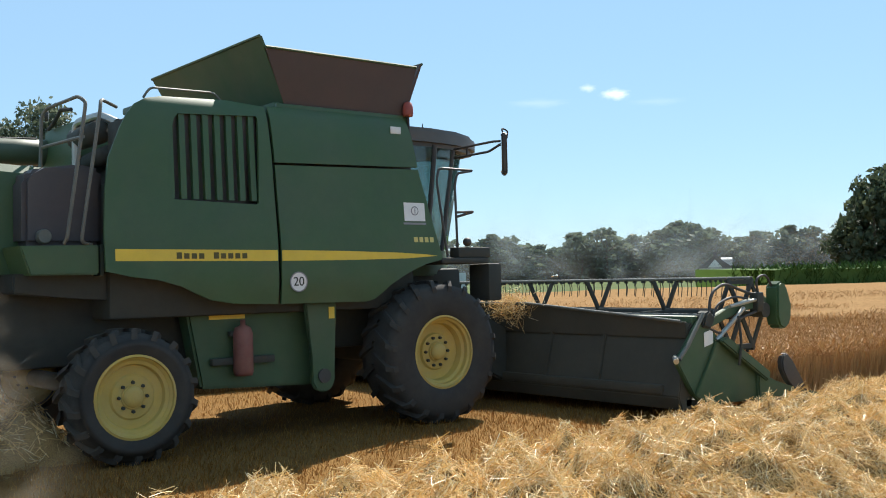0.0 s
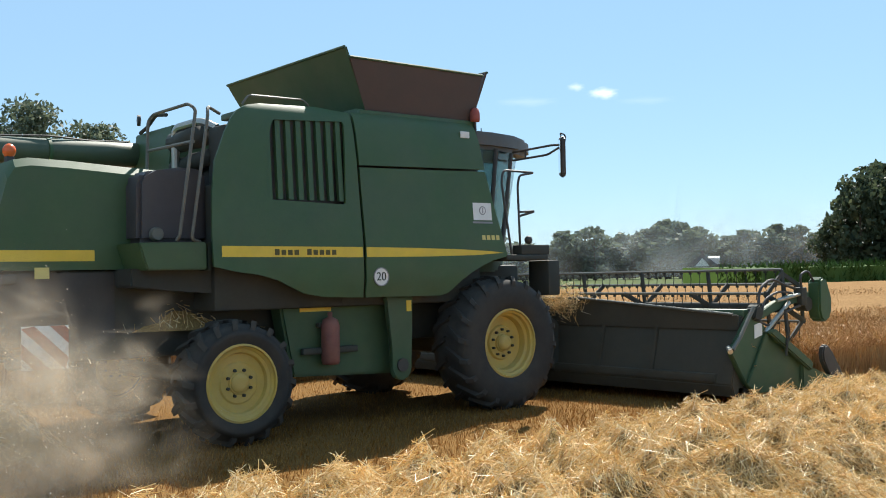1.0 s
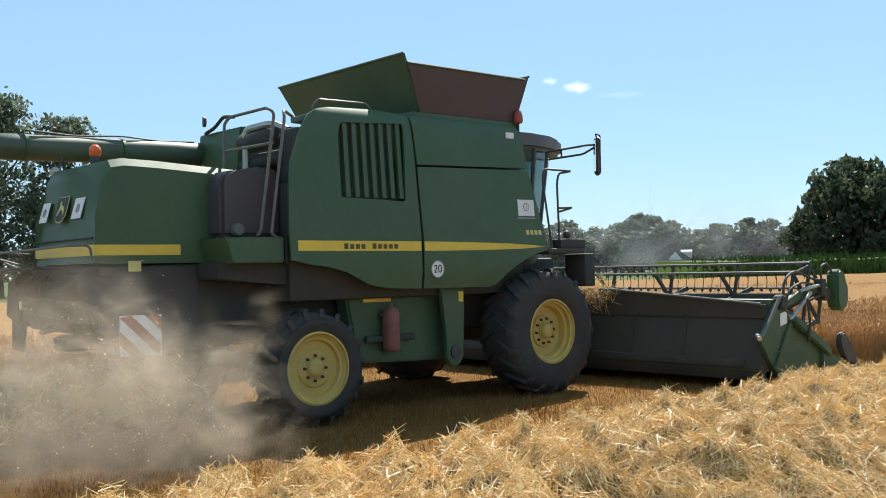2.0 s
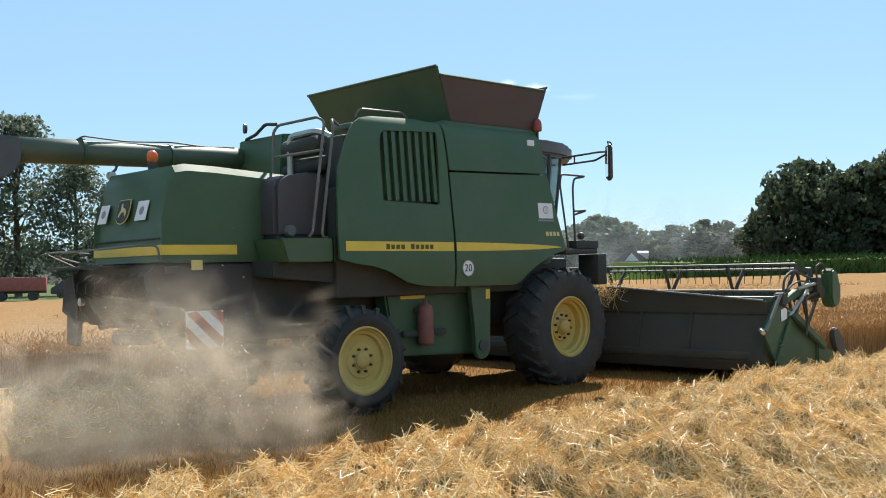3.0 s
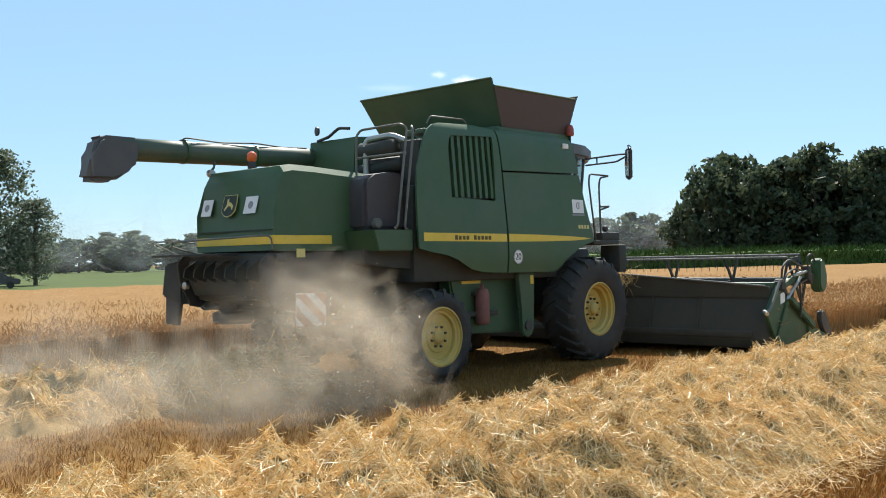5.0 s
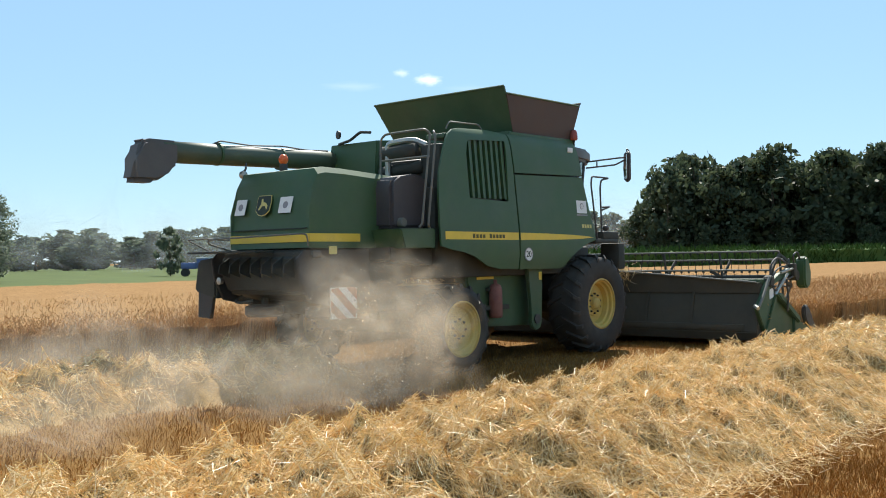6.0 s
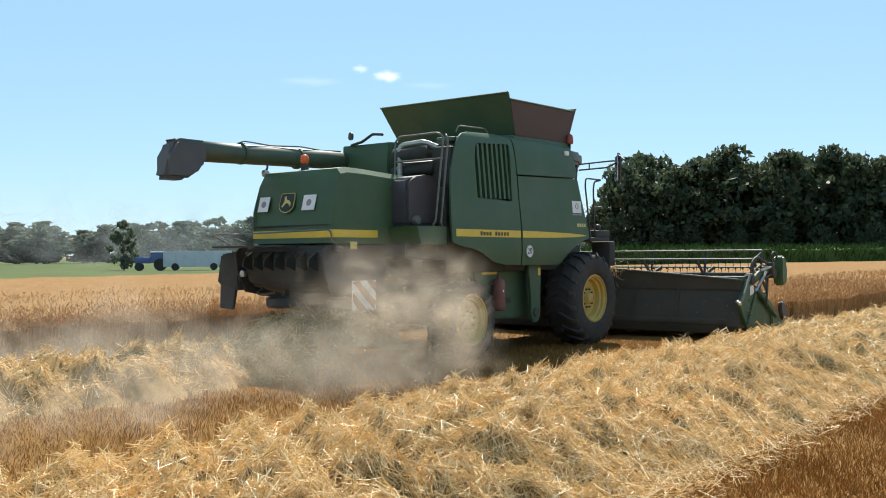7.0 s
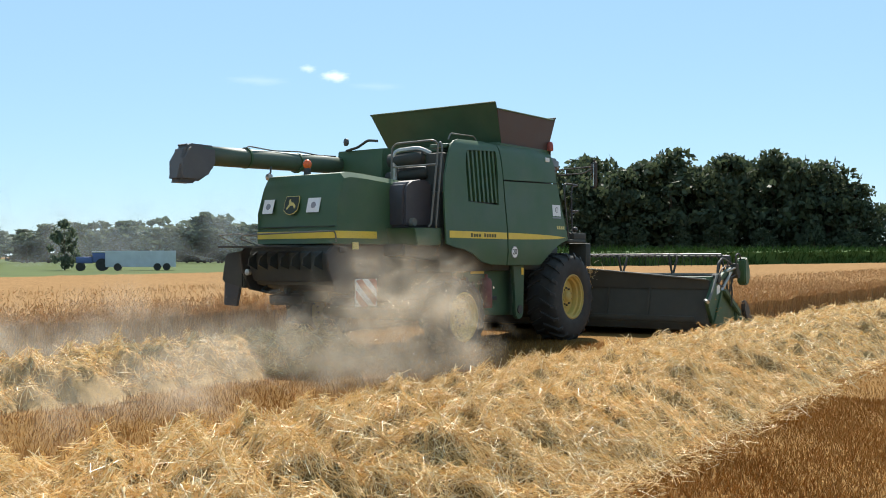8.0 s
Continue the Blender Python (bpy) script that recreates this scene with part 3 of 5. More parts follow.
def side_panels():
    rear = [(-4.27, 1.96), (-4.0, 1.90), (-3.7, 1.86), (-3.45, 1.79), (-3.28, 1.71), (-3.1, 1.63), (-2.8, 1.58), (-2.255, 1.56), (-2.25, 2.3), (-2.275, 3.3), (-2.30, 3.86),
            (-2.76, 3.90), (-3.55, 3.87), (-3.74, 3.83), (-3.88, 3.75), (-3.97, 3.64), (-4.06, 3.48), (-4.2, 3.15), (-4.25, 2.8), (-4.28, 2.3)]
    vent = [(-3.52, 2.76), (-3.55, 2.9), (-3.54, 3.2), (-3.50, 3.45), (-3.45, 3.62), (-3.40, 3.68), (-2.44, 3.73), (-2.42, 3.7), (-2.47, 2.72), (-2.50, 2.70), (-3.49, 2.73)]
    part("rear_side_panel", skin(rear, SIDE, 0.035, LEVELS, [vent]), GREEN, combine)
    left = rear[:9] + [(-2.265, 2.95), (-4.26, 2.95)] + [rear[-1]]
    part("rear_side_panel", mirrored(skin(left, SIDE, 0.035, LEVELS)), GREEN, combine)
    low = [(-2.215, 1.56), (-1.02, 1.55), (-0.9, 1.58), (-0.78, 1.66), (-0.66, 1.75), (-0.5, 1.84), (-0.3, 1.93), (-0.1, 2.0), (0.17, 2.06), (0.155, 2.12), (0.0, 2.68), (-0.145, 3.215), (-2.235, 3.17), (-2.21, 2.3)]
    both_sides("front_side_panel", lambda: skin(low, SIDE, 0.035, LEVELS), GREEN)
    up = [(-2.235, 3.20), (-0.15, 3.245), (-0.19, 3.55), (-0.25, 3.88), (-0.35, 3.91), (-2.26, 3.87)]
    both_sides("upper_side_panel", lambda: skin(up, SIDE, 0.035, LEVELS), GREEN)
    # louvres over the radiator grille
    for sgn in (1,):
        bm = span(bmesh.new(), (-3.6, -1.40, 2.62), (-2.42, -1.38, 3.76))
        part("grille_backing", bm if sgn > 0 else mirrored(bm), BLACK, combine)
        for k in range(8):
            x = -3.50 + 0.142 * k
            bm = bmesh.new()
            top, bot = 3.70 + 0.004 * k, 2.74
            vs = []
            for z in (bot, top):
                y = SIDE(z) + 0.012
                lean = 0.02 if z > 3 else 0.0
                vs.append([bm.verts.new((x + dx + lean, y + dy, z)) for dx, dy in ((-0.046, 0.0), (0.024, 0.006), (0.024, 0.02), (-0.046, 0.06))])
            for j in range(4):
                bm.faces.new((vs[0][j], vs[0][(j + 1) % 4], vs[1][(j + 1) % 4], vs[1][j]))
            bm.faces.new(vs[0])
            bm.faces.new(vs[1])
            part("louvre", bm if sgn > 0 else mirrored(bm), GREEN, combine)
    # roof edge rail and inner body
    bm = span(bmesh.new(), (-4.15, -1.37, 1.45), (-2.4, 1.37, 2.9), 0.04)
    span(bm, (-2.45, -1.37, 1.45), (-0.12, 1.37, 3.78), 0.04)
    span(bm, (-4.0, -1.37, 2.85), (-2.4, -0.95, 3.6), 0.04)
    part("inner_body", bm, DARK_STEEL, combine, "dark inner body behind the side panels")
    part("engine_deck", span(bmesh.new(), (-2.5, -1.25, 3.80), (-0.3, 1.25, 3.87), 0.02), GREEN_DUSTY, combine)
    part("engine_deck", span(bmesh.new(), (-3.8, -1.30, 3.70), (-2.5, -0.9, 3.78), 0.02), GREEN_DUSTY, combine)


def stripes():
    def band(pts):
        return lambda: skin(pts, lambda z: SIDE(z) - 0.004, 0.003, (2.1, 2.15))
    both_sides("yellow_stripe", band([(-4.17, 2.065), (-2.262, 2.055), (-2.262, 2.18), (-4.17, 2.19)]), YELLOW, "yellow stripe")
    both_sides("yellow_stripe", band([(-2.205, 2.055), (-1.2, 2.06), (-0.4, 2.075), (0.09, 2.105), (-0.1, 2.125), (-0.6, 2.15), (-1.4, 2.17), (-2.205, 2.18)]), YELLOW, "tapering yellow stripe")
    for k in range(10):
        if k == 4:
            continue
        a, b = -3.50 + 0.087 * k, -3.44 + 0.087 * k
        both_sides("maker_lettering", lambda: skin([(a, 2.085), (b, 2.085), (b, 2.155 if k in (0, 5) else 2.145), (a, 2.155 if k in (0, 5) else 2.145)], lambda z: SIDE(z) - 0.008, 0.003, ()), LETTERING, "dark bar of lettering on the stripe")
    for k in range(4):
        a = -0.28 + 0.085 * k
        part("model_lettering", skin([(a, 2.28), (a + 0.06, 2.28), (a + 0.055, 2.345), (a - 0.003, 2.345)], lambda z: SIDE(z) - 0.004, 0.003, ()), LOGO_YELLOW, combine, "yellow bar of lettering")
    st = part("sticker", skin([(-0.41, 2.55), (-0.08, 2.55), (-0.08, 2.785), (-0.41, 2.785)], lambda z: SIDE(z) - 0.004, 0.003, ()), WHITE, combine, "white square sticker with a grey ring")
    bm = bmesh.new()
    bmesh.ops.create_cone(bm, cap_ends=True, segments=24, radius1=0.06, radius2=0.06, depth=0.004, matrix=pose(-0.245, SIDE(2.67) - 0.006, 2.68, 90, 0, 0))
    part("sticker_ring", bm, GREY_PRINT, st)
    bm = bmesh.new()
    bmesh.ops.create_cone(bm, cap_ends=True, segments=24, radius1=0.045, radius2=0.045, depth=0.004, matrix=pose(-0.245, SIDE(2.67) - 0.009, 2.68, 90, 0, 0))
    part("sticker_centre", bm, WHITE, st)
    part("sticker_bar", span(bmesh.new(), (-0.252, SIDE(2.68) - 0.014, 2.645), (-0.238, SIDE(2.68) - 0.010, 2.715)), GREY_PRINT, st)
    part("sticker_writing", skin([(-0.43, 2.505), (-0.07, 2.505), (-0.07, 2.53), (-0.43, 2.53)], lambda z: SIDE(z) - 0.004, 0.003, ()), GREY_PRINT, combine)
    # speed sign
    bm = bmesh.new()
    bmesh.ops.create_cone(bm, cap_ends=True, segments=32, radius1=0.115, radius2=0.115, depth=0.006, matrix=pose(-2.0, SIDE(1.81) - 0.006, 1.81, 90, 0, 0))
    sign = part("speed_sign", bm, WHITE, combine, "round white sign with the number 20")
    bm = bmesh.new()
    lathe(bm, [(0.105, 0), (0.118, 0), (0.118, 0.006), (0.105, 0.006), (0.105, 0)], 32)
    part("sign_rim", bm, GREY_PRINT, sign, at=pose(-2.0, SIDE(1.81) - 0.014, 1.81))
    cu = bpy.data.curves.new("number", "FONT")
    cu.body, cu.size, cu.align_x, cu.align_y, cu.extrude = "20", 0.15, "CENTER", "CENTER", 0.002
    tmp = new("number_text", cu)
    me = bpy.data.meshes.new_from_object(tmp)
    bpy.data.objects.remove(tmp)
    me.materials.append(INK)
    num = new("number", me)
    num.parent = sign
    num.matrix_basis = pose(-2.0, SIDE(1.81) - 0.012, 1.81, 90, 0, 0)
    # reflector plate near the front top edge
    part("reflector", box(bmesh.new(), (-0.45, SIDE(3.71) - 0.012, 3.71), (0.16, 0.02, 0.09), 0.008), WHITE, combine, "small pale lamp cover")


def grain_tank():
    """The open tank extension: four flared flaps."""
    b = [(-1.95, -1.30, 3.88), (-0.20, -1.32, 3.88), (-0.20, 1.45, 3.88), (-1.95, 1.45, 3.88)]
    t = [(-2.34, -1.40, 4.69), (0.07, -1.38, 4.63), (0.07, 1.66, 4.63), (-2.34, 1.68, 4.68)]
    t2 = [(-2.27, -1.41, 4.57), (-0.04, -1.40, 4.57), (-0.04, 1.62, 4.57), (-2.27, 1.64, 4.57)]

    def flap(quad, off):
        bm = bmesh.new()
        vs = [bm.verts.new(p) for p in quad]
        f = bm.faces.new(vs)
        bmesh.ops.subdivide_edges(bm, edges=bm.edges[:], cuts=5, use_grid_fill=True)
        r = bmesh.ops.extrude_face_region(bm, geom=bm.faces[:])
        for e in r["geom"]:
            if isinstance(e, bmesh.types.BMVert):
                e.co += Vector(off)
        return bm
    part("rear_flap", flap([b[0], b[3], t[3], t[0]], (0.035, 0, 0)), GREEN_DUSTY, combine, "green sheet flap of the grain tank")
    part("side_flap", flap([b[0], b[1], t2[1], t2[0]], (0, 0.03, 0)), BROWN, combine, "brown sheet flap of the grain tank")
    part("side_flap", flap([b[3], b[2], t2[2], t2[3]], (0, -0.03, 0)), BROWN, combine, "brown sheet flap of the grain tank")
    part("front_flap", flap([b[1], b[2], t[2], t[1]], (-0.035, 0, 0)), BROWN, combine, "brown sheet flap of the grain tank")
    rim = bmesh.new()
    for a, c in ((t[0], t[3]), (t2[0], t2[1]), (t2[3], t2[2]), (t[1], t[2])):
        tube(rim, [a, c], 0.018, 6)
    part("flap_rim", rim, GREEN_DUSTY, combine)
    base = bmesh.new()
    for lo, hi in (((-2.1, -1.36, 3.80), (-0.15, -1.30, 3.93)), ((-2.1, 1.40, 3.80), (-0.15, 1.47, 3.93)), ((-2.1, -1.3, 3.80), (-2.0, 1.4, 3.95)), ((-0.25, -1.3, 3.80), (-0.15, 1.4, 3.93))):
        span(base, lo, hi, 0.012)
    part("tank_collar", base, GREEN, combine)
    part("tank_edge_rail", tube(bmesh.new(), rounded([(-3.7, -1.25, 3.86), (-3.62, -1.25, 3.98), (-2.85, -1.25, 3.99), (-2.75, -1.25, 3.88)], 0.06), 0.014, 6), RAIL, combine)
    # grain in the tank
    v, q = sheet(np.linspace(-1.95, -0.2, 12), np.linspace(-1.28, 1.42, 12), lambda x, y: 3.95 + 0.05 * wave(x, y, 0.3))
    g = new("grain", fast_mesh("grain", v, q, SHADED_STRAW_BED, True))
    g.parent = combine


def straw_hood():
    def ring(x, w, z0, z1, sx=0.0):
        return [(x, -w, z0), (x, -w - 0.005, z0 + 0.5 * (z1 - z0)), (x + sx, -w + 0.02, z1 - 0.09), (x + sx, -w + 0.10, z1), (x + sx, w - 0.10, z1), (x + sx, w - 0.02, z1 - 0.09), (x, w + 0.005, z0 + 0.5 * (z1 - z0)), (x, w, z0)]
    bm = bmesh.new()
    rings = []
    for x, w, z0, z1, sx in ((-4.2, 0.92, 1.95, 3.06, 0), (-4.9, 0.90, 1.95, 3.10, 0), (-5.6, 0.90, 1.95, 3.14, 0), (-6.0, 0.90, 1.95, 3.15, 0), (-6.22, 0.905, 1.95, 3.12, 0.06), (-6.36, 0.90, 1.96, 2.99, 0.12)):
        rings.append([bm.verts.new(p) for p in ring(x, w, z0, z1, sx)])
    n = 8
    for a, c in zip(rings, rings[1:]):
        for k in range(n):
            bm.faces.new((a[k], a[(k + 1) % n], c[(k + 1) % n], c[k]))
    bm.faces.new(rings[0])
    bm.faces.new(rings[-1])
    bmesh.ops.bevel(bm, geom=[e for e in bm.edges if e.calc_face_angle(0) > 0.9], offset=0.035, segments=3, affect="EDGES")
    part("straw_hood", bm, GREEN, combine, "green rear hood over the straw walkers", smooth=False)
    part("hood_seam", span(bmesh.new(), (-6.385, -0.86, 2.235), (-6.33, 0.86, 2.25)), INK, combine)
    part("rear_stripe", span(bmesh.new(), (-6.36, -0.909, 2.045), (-5.34, -0.895, 2.165)), YELLOW, combine, "yellow stripe")
    part("rear_stripe", span(bmesh.new(), (-6.36, 0.895, 2.045), (-5.34, 0.909, 2.165)), YELLOW, combine, "yellow stripe")
    part("rear_stripe", span(bmesh.new(), (-6.372, -0.90, 2.045), (-6.35, 0.90, 2.165)), YELLOW, combine, "yellow stripe")
    for y in (-0.36, 0.68):
        s = part("sticker", box(bmesh.new(), (-6.327, y, 2.60), (0.006, 0.28 if y < 0 else 0.24, 0.25), 0.0, pose(0, 0, 0, 0, 15.8, 0)), WHITE, combine, "white square sticker with a grey ring")
        bm = bmesh.new()
        bmesh.ops.create_cone(bm, cap_ends=True, segments=20, radius1=0.055, radius2=0.055, depth=0.004, matrix=pose(-6.331, y, 2.60, 0, 105.8, 0))
        part("sticker_ring", bm, GREY_PRINT, s)
    # emblem: a dark shield with a pale outline and a plain leaping shape
    tilt = pose(-6.321, 0.14, 2.62, 0, 15.8, 0)
    shield = [(-0.15, 0.15), (0.15, 0.15), (0.17, 0.05), (0.16, -0.10), (0.09, -0.16), (0.0, -0.18), (-0.09, -0.16), (-0.16, -0.10), (-0.17, 0.05)]
    em = part("emblem", prism(bmesh.new(), shield, "x", -0.006, 0.004, 0.002), LOGO_YELLOW, combine, "dark emblem with a faded yellow edge", at=tilt)
    part("emblem_field", prism(bmesh.new(), [(0.93 * y, 0.93 * z) for y, z in shield], "x", -0.010, -0.004, 0.001), INK, em)
    part("emblem_shape", prism(bmesh.new(), [(-0.09, -0.08), (-0.04, -0.02), (0.02, -0.02), (0.08, -0.09), (0.10, -0.07), (0.05, 0.01), (0.06, 0.08), (0.03, 0.10), (0.01, 0.04), (-0.05, 0.03), (-0.10, -0.02)], "x", -0.014, -0.009), LOGO_YELLOW, em)
    # small orange plate and lamp
    part("warning_plate", span(bmesh.new(), (-5.98, -0.915, 1.86), (-5.83, -0.90, 1.98)), LOGO_YELLOW, combine, "small yellow marker plate")
    part("rear_lamp", box(bmesh.new(), (-6.25, -0.92, 1.86), (0.16, 0.05, 0.1), 0.015), BLACK, combine)
    bm = tube(bmesh.new(), rounded([(-6.40, 0.80, 1.92), (-6.86, 0.80, 2.05), (-6.86, 0.78, 2.11), (-6.70, -0.92, 2.15), (-6.42, -0.92, 2.16), (-6.40, -0.92, 1.98)], 0.08), 0.014, 6)
    part("rear_handrail", bm, RAIL, combine)
    # beacon on the hood and a work lamp hanging from the unloading pipe
    bm = bmesh.new()
    bmesh.ops.create_uvsphere(bm, u_segments=16, v_segments=10, radius=0.075, matrix=Matrix.Translation((-5.9, 0.17, 3.33)) @ Matrix.Diagonal((1, 1, 1.15, 1)))
    b = part("beacon", bm, ORANGE, combine, "orange beacon lamp", smooth=True)
    part("beacon_base", span(bmesh.new(), (-5.95, 0.12, 3.12), (-5.85, 0.22, 3.27), 0.02), BLACK, b)


def lower_body():
    part("chassis", span(bmesh.new(), (-5.7, -0.85, 0.95), (1.1, 0.85, 1.95), 0.05), DARK_STEEL, combine, "dark dusty machine underbody")
    both_sides("lower_panel", lambda: prism(bmesh.new(), [(-3.22, 1.50), (-3.05, 0.62), (-1.3, 0.55), (-1.2, 1.55)], "y", -1.22, -0.95, 0.03), GREEN_DUSTY)
    both_sides("wheel_arch", lambda: prism(bmesh.new(), [(-5.1, 1.95), (-5.1, 1.75), (-4.6, 1.70), (-4.1, 1.66), (-3.6, 1.62), (-3.2, 1.50), (-3.2, 1.7), (-3.6, 1.86), (-4.2, 1.95)], "y", -1.3, -0.8, 0.02), DARK_STEEL)
    leg = part("step_leg", prism(bmesh.new(), [(-1.82, 1.55), (-1.38, 1.55), (-1.42, 0.95), (-1.42, 0.62), (-1.47, 0.52), (-1.58, 0.48), (-1.69, 0.52), (-1.74, 0.62), (-1.72, 0.95)], "y", -1.46, -1.38, 0.015), GREEN_DUSTY, combine, "grey-green bracket with a round lower end")
    bm = bmesh.new()
    bmesh.ops.create_cone(bm, cap_ends=True, segments=24, radius1=0.085, radius2=0.085, depth=0.03, matrix=pose(-1.58, -1.47, 0.68, 90, 0, 0))
    part("bracket_hole", bm, BLACK, leg)
    part("bracket_label", span(bmesh.new(), (-1.5, -1.467, 1.36), (-1.42, -1.461, 1.5)), YELLOW, leg)
    # fire extinguisher
    bm = bmesh.new()
    lathe(bm, [(0.0, -0.3), (0.10, -0.3), (0.115, -0.26), (0.115, 0.18), (0.09, 0.25), (0.03, 0.28), (0.03, 0.34), (0.0, 0.34)], 20)
    ext = part("fire_extinguisher", bm, EXTINGUISHER_RED, combine, "dusty red fire extinguisher", smooth=True, at=pose(-2.58, -1.33, 1.05, 90, 0, 0))
    part("extinguisher_bracket", span(bmesh.new(), (-2.95, -1.30, 0.88), (-2.15, -1.23, 0.96), 0.01), DARK_STEEL, combine)
    part("extinguisher_bracket", span(bmesh.new(), (-2.72, -1.30, 1.2), (-2.44, -1.22, 1.26), 0.01), DARK_STEEL, combine)
    part("warning_label", span(bmesh.new(), (-2.95, -1.232, 1.40), (-2.5, -1.222, 1.47)), YELLOW, combine, "yellow warning label")
    # platform by the engine ladder, with the dark tank
    part("platform_panel", prism(bmesh.new(), [(-5.0, 1.93), (-4.31, 1.93), (-4.31, 2.235), (-5.1, 2.225)], "y", -1.52, -0.9, 0.015), GREEN, combine)
    part("platform_panel", span(bmesh.new(), (-4.295, -1.52, 1.92), (-4.26, -1.0, 2.24)), INK, combine)
    bm = bmesh.new()
    prism(bm, [(-4.98, 2.24), (-4.15, 2.24), (-4.15, 3.06), (-4.40, 3.10), (-4.75, 3.04), (-4.90, 3.02), (-4.97, 2.92)], "y", -1.22, -0.75, 0.05)
    tank = part("side_tank", bm, TANK_PLASTIC, combine, "dark plastic tank beside the ladder")
    bm = lathe(bmesh.new(), [(0.0, -0.05), (0.065, -0.05), (0.075, -0.03), (0.075, 0.05), (0.0, 0.05)], 18)
    part("tank_cap", bm, RAIL, tank, at=pose(-4.78, -1.25, 2.33))
    both = (("ladder_rail", [(-4.66, -1.50, 2.25), (-4.64, -1.54, 2.30), (-4.44, -1.56, 3.70), (-4.50, -1.5, 3.76), (-4.56, -0.72, 3.74), (-4.60, -0.66, 3.66), (-4.62, -0.66, 3.06)]),
            ("ladder_rail", [(-4.36, -1.45, 2.24), (-4.50, -1.54, 2.26), (-4.28, -1.53, 3.66), (-4.25, -1.46, 3.76), (-4.02, -1.3, 3.72)]),
            ("ladder_rail", [(-4.47, -1.56, 3.34), (-4.60, -0.66, 3.32)]))
    for name, pts in both:
        part(name, tube(bmesh.new(), rounded(pts, 0.07), 0.019, 8), RAIL, combine, "grey tubular handrail")
    # engine things behind the ladder
    part("engine_box", prism(bmesh.new(), [(-4.05, 2.95), (-2.6, 2.95), (-2.6, 3.86), (-3.98, 3.76)], "y", 0.03, 1.15, 0.015), GREEN, combine, "green box beside the engine")
    bm = bmesh.new()
    tube(bm, [(-4.05, -0.2, 3.5), (-4.05, -0.9, 3.5)], 0.13, 14)
    tube(bm, [(-4.0, -0.1, 3.2), (-4.0, -1.0, 3.25)], 0.10, 12)
    part("exhaust", bm, DARK_STEEL, combine, "dark exhaust silencer", smooth=True)
    part("air_pipe", tube(bmesh.new(), rounded([(-4.12, -0.35, 3.1), (-4.12, -0.35, 3.66), (-4.0, -0.8, 3.70), (-3.9, -1.0, 3.6)], 0.1), 0.05, 10), STEEL, combine)
    part("engine_block", span(bmesh.new(), (-3.85, -0.9, 2.9), (-2.7, 0.0, 3.4), 0.06), BLACK, combine)
    bm = tube(bmesh.new(), rounded([(-4.02, 0.9, 3.76), (-4.05, 0.6, 3.80), (-4.05, 0.35, 3.92), (-4.0, 0.15, 3.9)], 0.05), 0.025, 8)
    part("hinge_bar", bm, DARK_STEEL, combine)
    bm = lathe(bmesh.new(), [(0.0, -0.03), (0.07, -0.02), (0.075, 0.02), (0.0, 0.03)], 16)
    part("work_lamp", bm, BLACK, combine, at=pose(-4.05, 0.88, 3.92, 0, 0, 70))
    # chopper and spreader under the hood
    part("chopper", prism(bmesh.new(), [(-5.0, 1.97), (-6.28, 1.97), (-6.42, 1.86), (-6.44, 1.60), (-6.30, 1.28), (-5.6, 1.12), (-5.0, 1.3)], "y", -0.80, 1.10, 0.06), DARK_STEEL, combine, "dark straw chopper under the hood")
    for y in (-0.84, 1.14):
        part("chopper_cheek", prism(bmesh.new(), [(-5.1, 1.92), (-6.42, 1.92), (-6.56, 1.80), (-6.52, 1.52), (-6.34, 1.18), (-5.5, 1.02), (-5.1, 1.2)], "y", y - 0.025, y + 0.025, 0.01), BLACK, combine)
    for k in range(7):
        y = -0.62 + 0.25 * k
        part("deflector_fin", prism(bmesh.new(), [(-6.40, 1.84), (-6.60, 1.72), (-6.62, 1.60), (-6.40, 1.52)], "y", y - 0.012, y + 0.012), DARK_STEEL, combine)
    part("rear_step", span(bmesh.new(), (-6.78, -0.2, 1.90), (-6.42, 1.45, 1.935), 0.008), DARK_STEEL, combine, "narrow step plate behind the hood")
    part("step_rail", tube(bmesh.new(), rounded([(-6.44, 1.30, 1.93), (-6.80, 1.42, 2.12), (-6.80, 0.9, 2.13), (-6.44, 0.84, 2.10)], 0.06), 0.012, 6), RAIL, combine)
    for y in (-0.78, 0.62):
        bm = lathe(bmesh.new(), [(0.0, -0.07), (0.26, -0.07), (0.30, -0.03), (0.30, 0.09), (0.22, 0.12), (0.0, 0.12)], 24)
        part("chaff_spreader", bm, BLACK, combine, "round dark chaff spreader", at=pose(-5.95, y, 0.98, 90, 0, 0))
        part("spreader_drive", tube(bmesh.new(), [(-5.95, y, 1.02), (-5.92, y, 1.26)], 0.06, 10), DARK_STEEL, combine)
    part("rear_work_lamp", lathe(bmesh.new(), [(0.0, -0.03), (0.05, -0.03), (0.055, 0.03), (0.0, 0.04)], 14), STEEL, combine, at=pose(-6.50, 1.0, 1.48, 0, 0, 90))
    part("tow_coupling", tube(bmesh.new(), rounded([(-6.2, 0.85, 1.24), (-6.34, 0.85, 1.16), (-6.42, 0.62, 1.14), (-6.34, 0.4, 1.18)], 0.06), 0.022, 8), DARK_STEEL, combine)
    part("spreader_flap", prism(bmesh.new(), [(1.28, 1.35), (1.70, 1.35), (1.72, 0.90), (1.40, 0.88)], "x", -6.4, -6.34, 0.01), BLACK, combine)
    part("spreader_wing", prism(bmesh.new(), [(1.15, 1.85), (1.60, 1.80), (1.70, 1.32), (1.15, 1.2)], "x", -6.48, -6.0, 0.03), DARK_STEEL, combine)
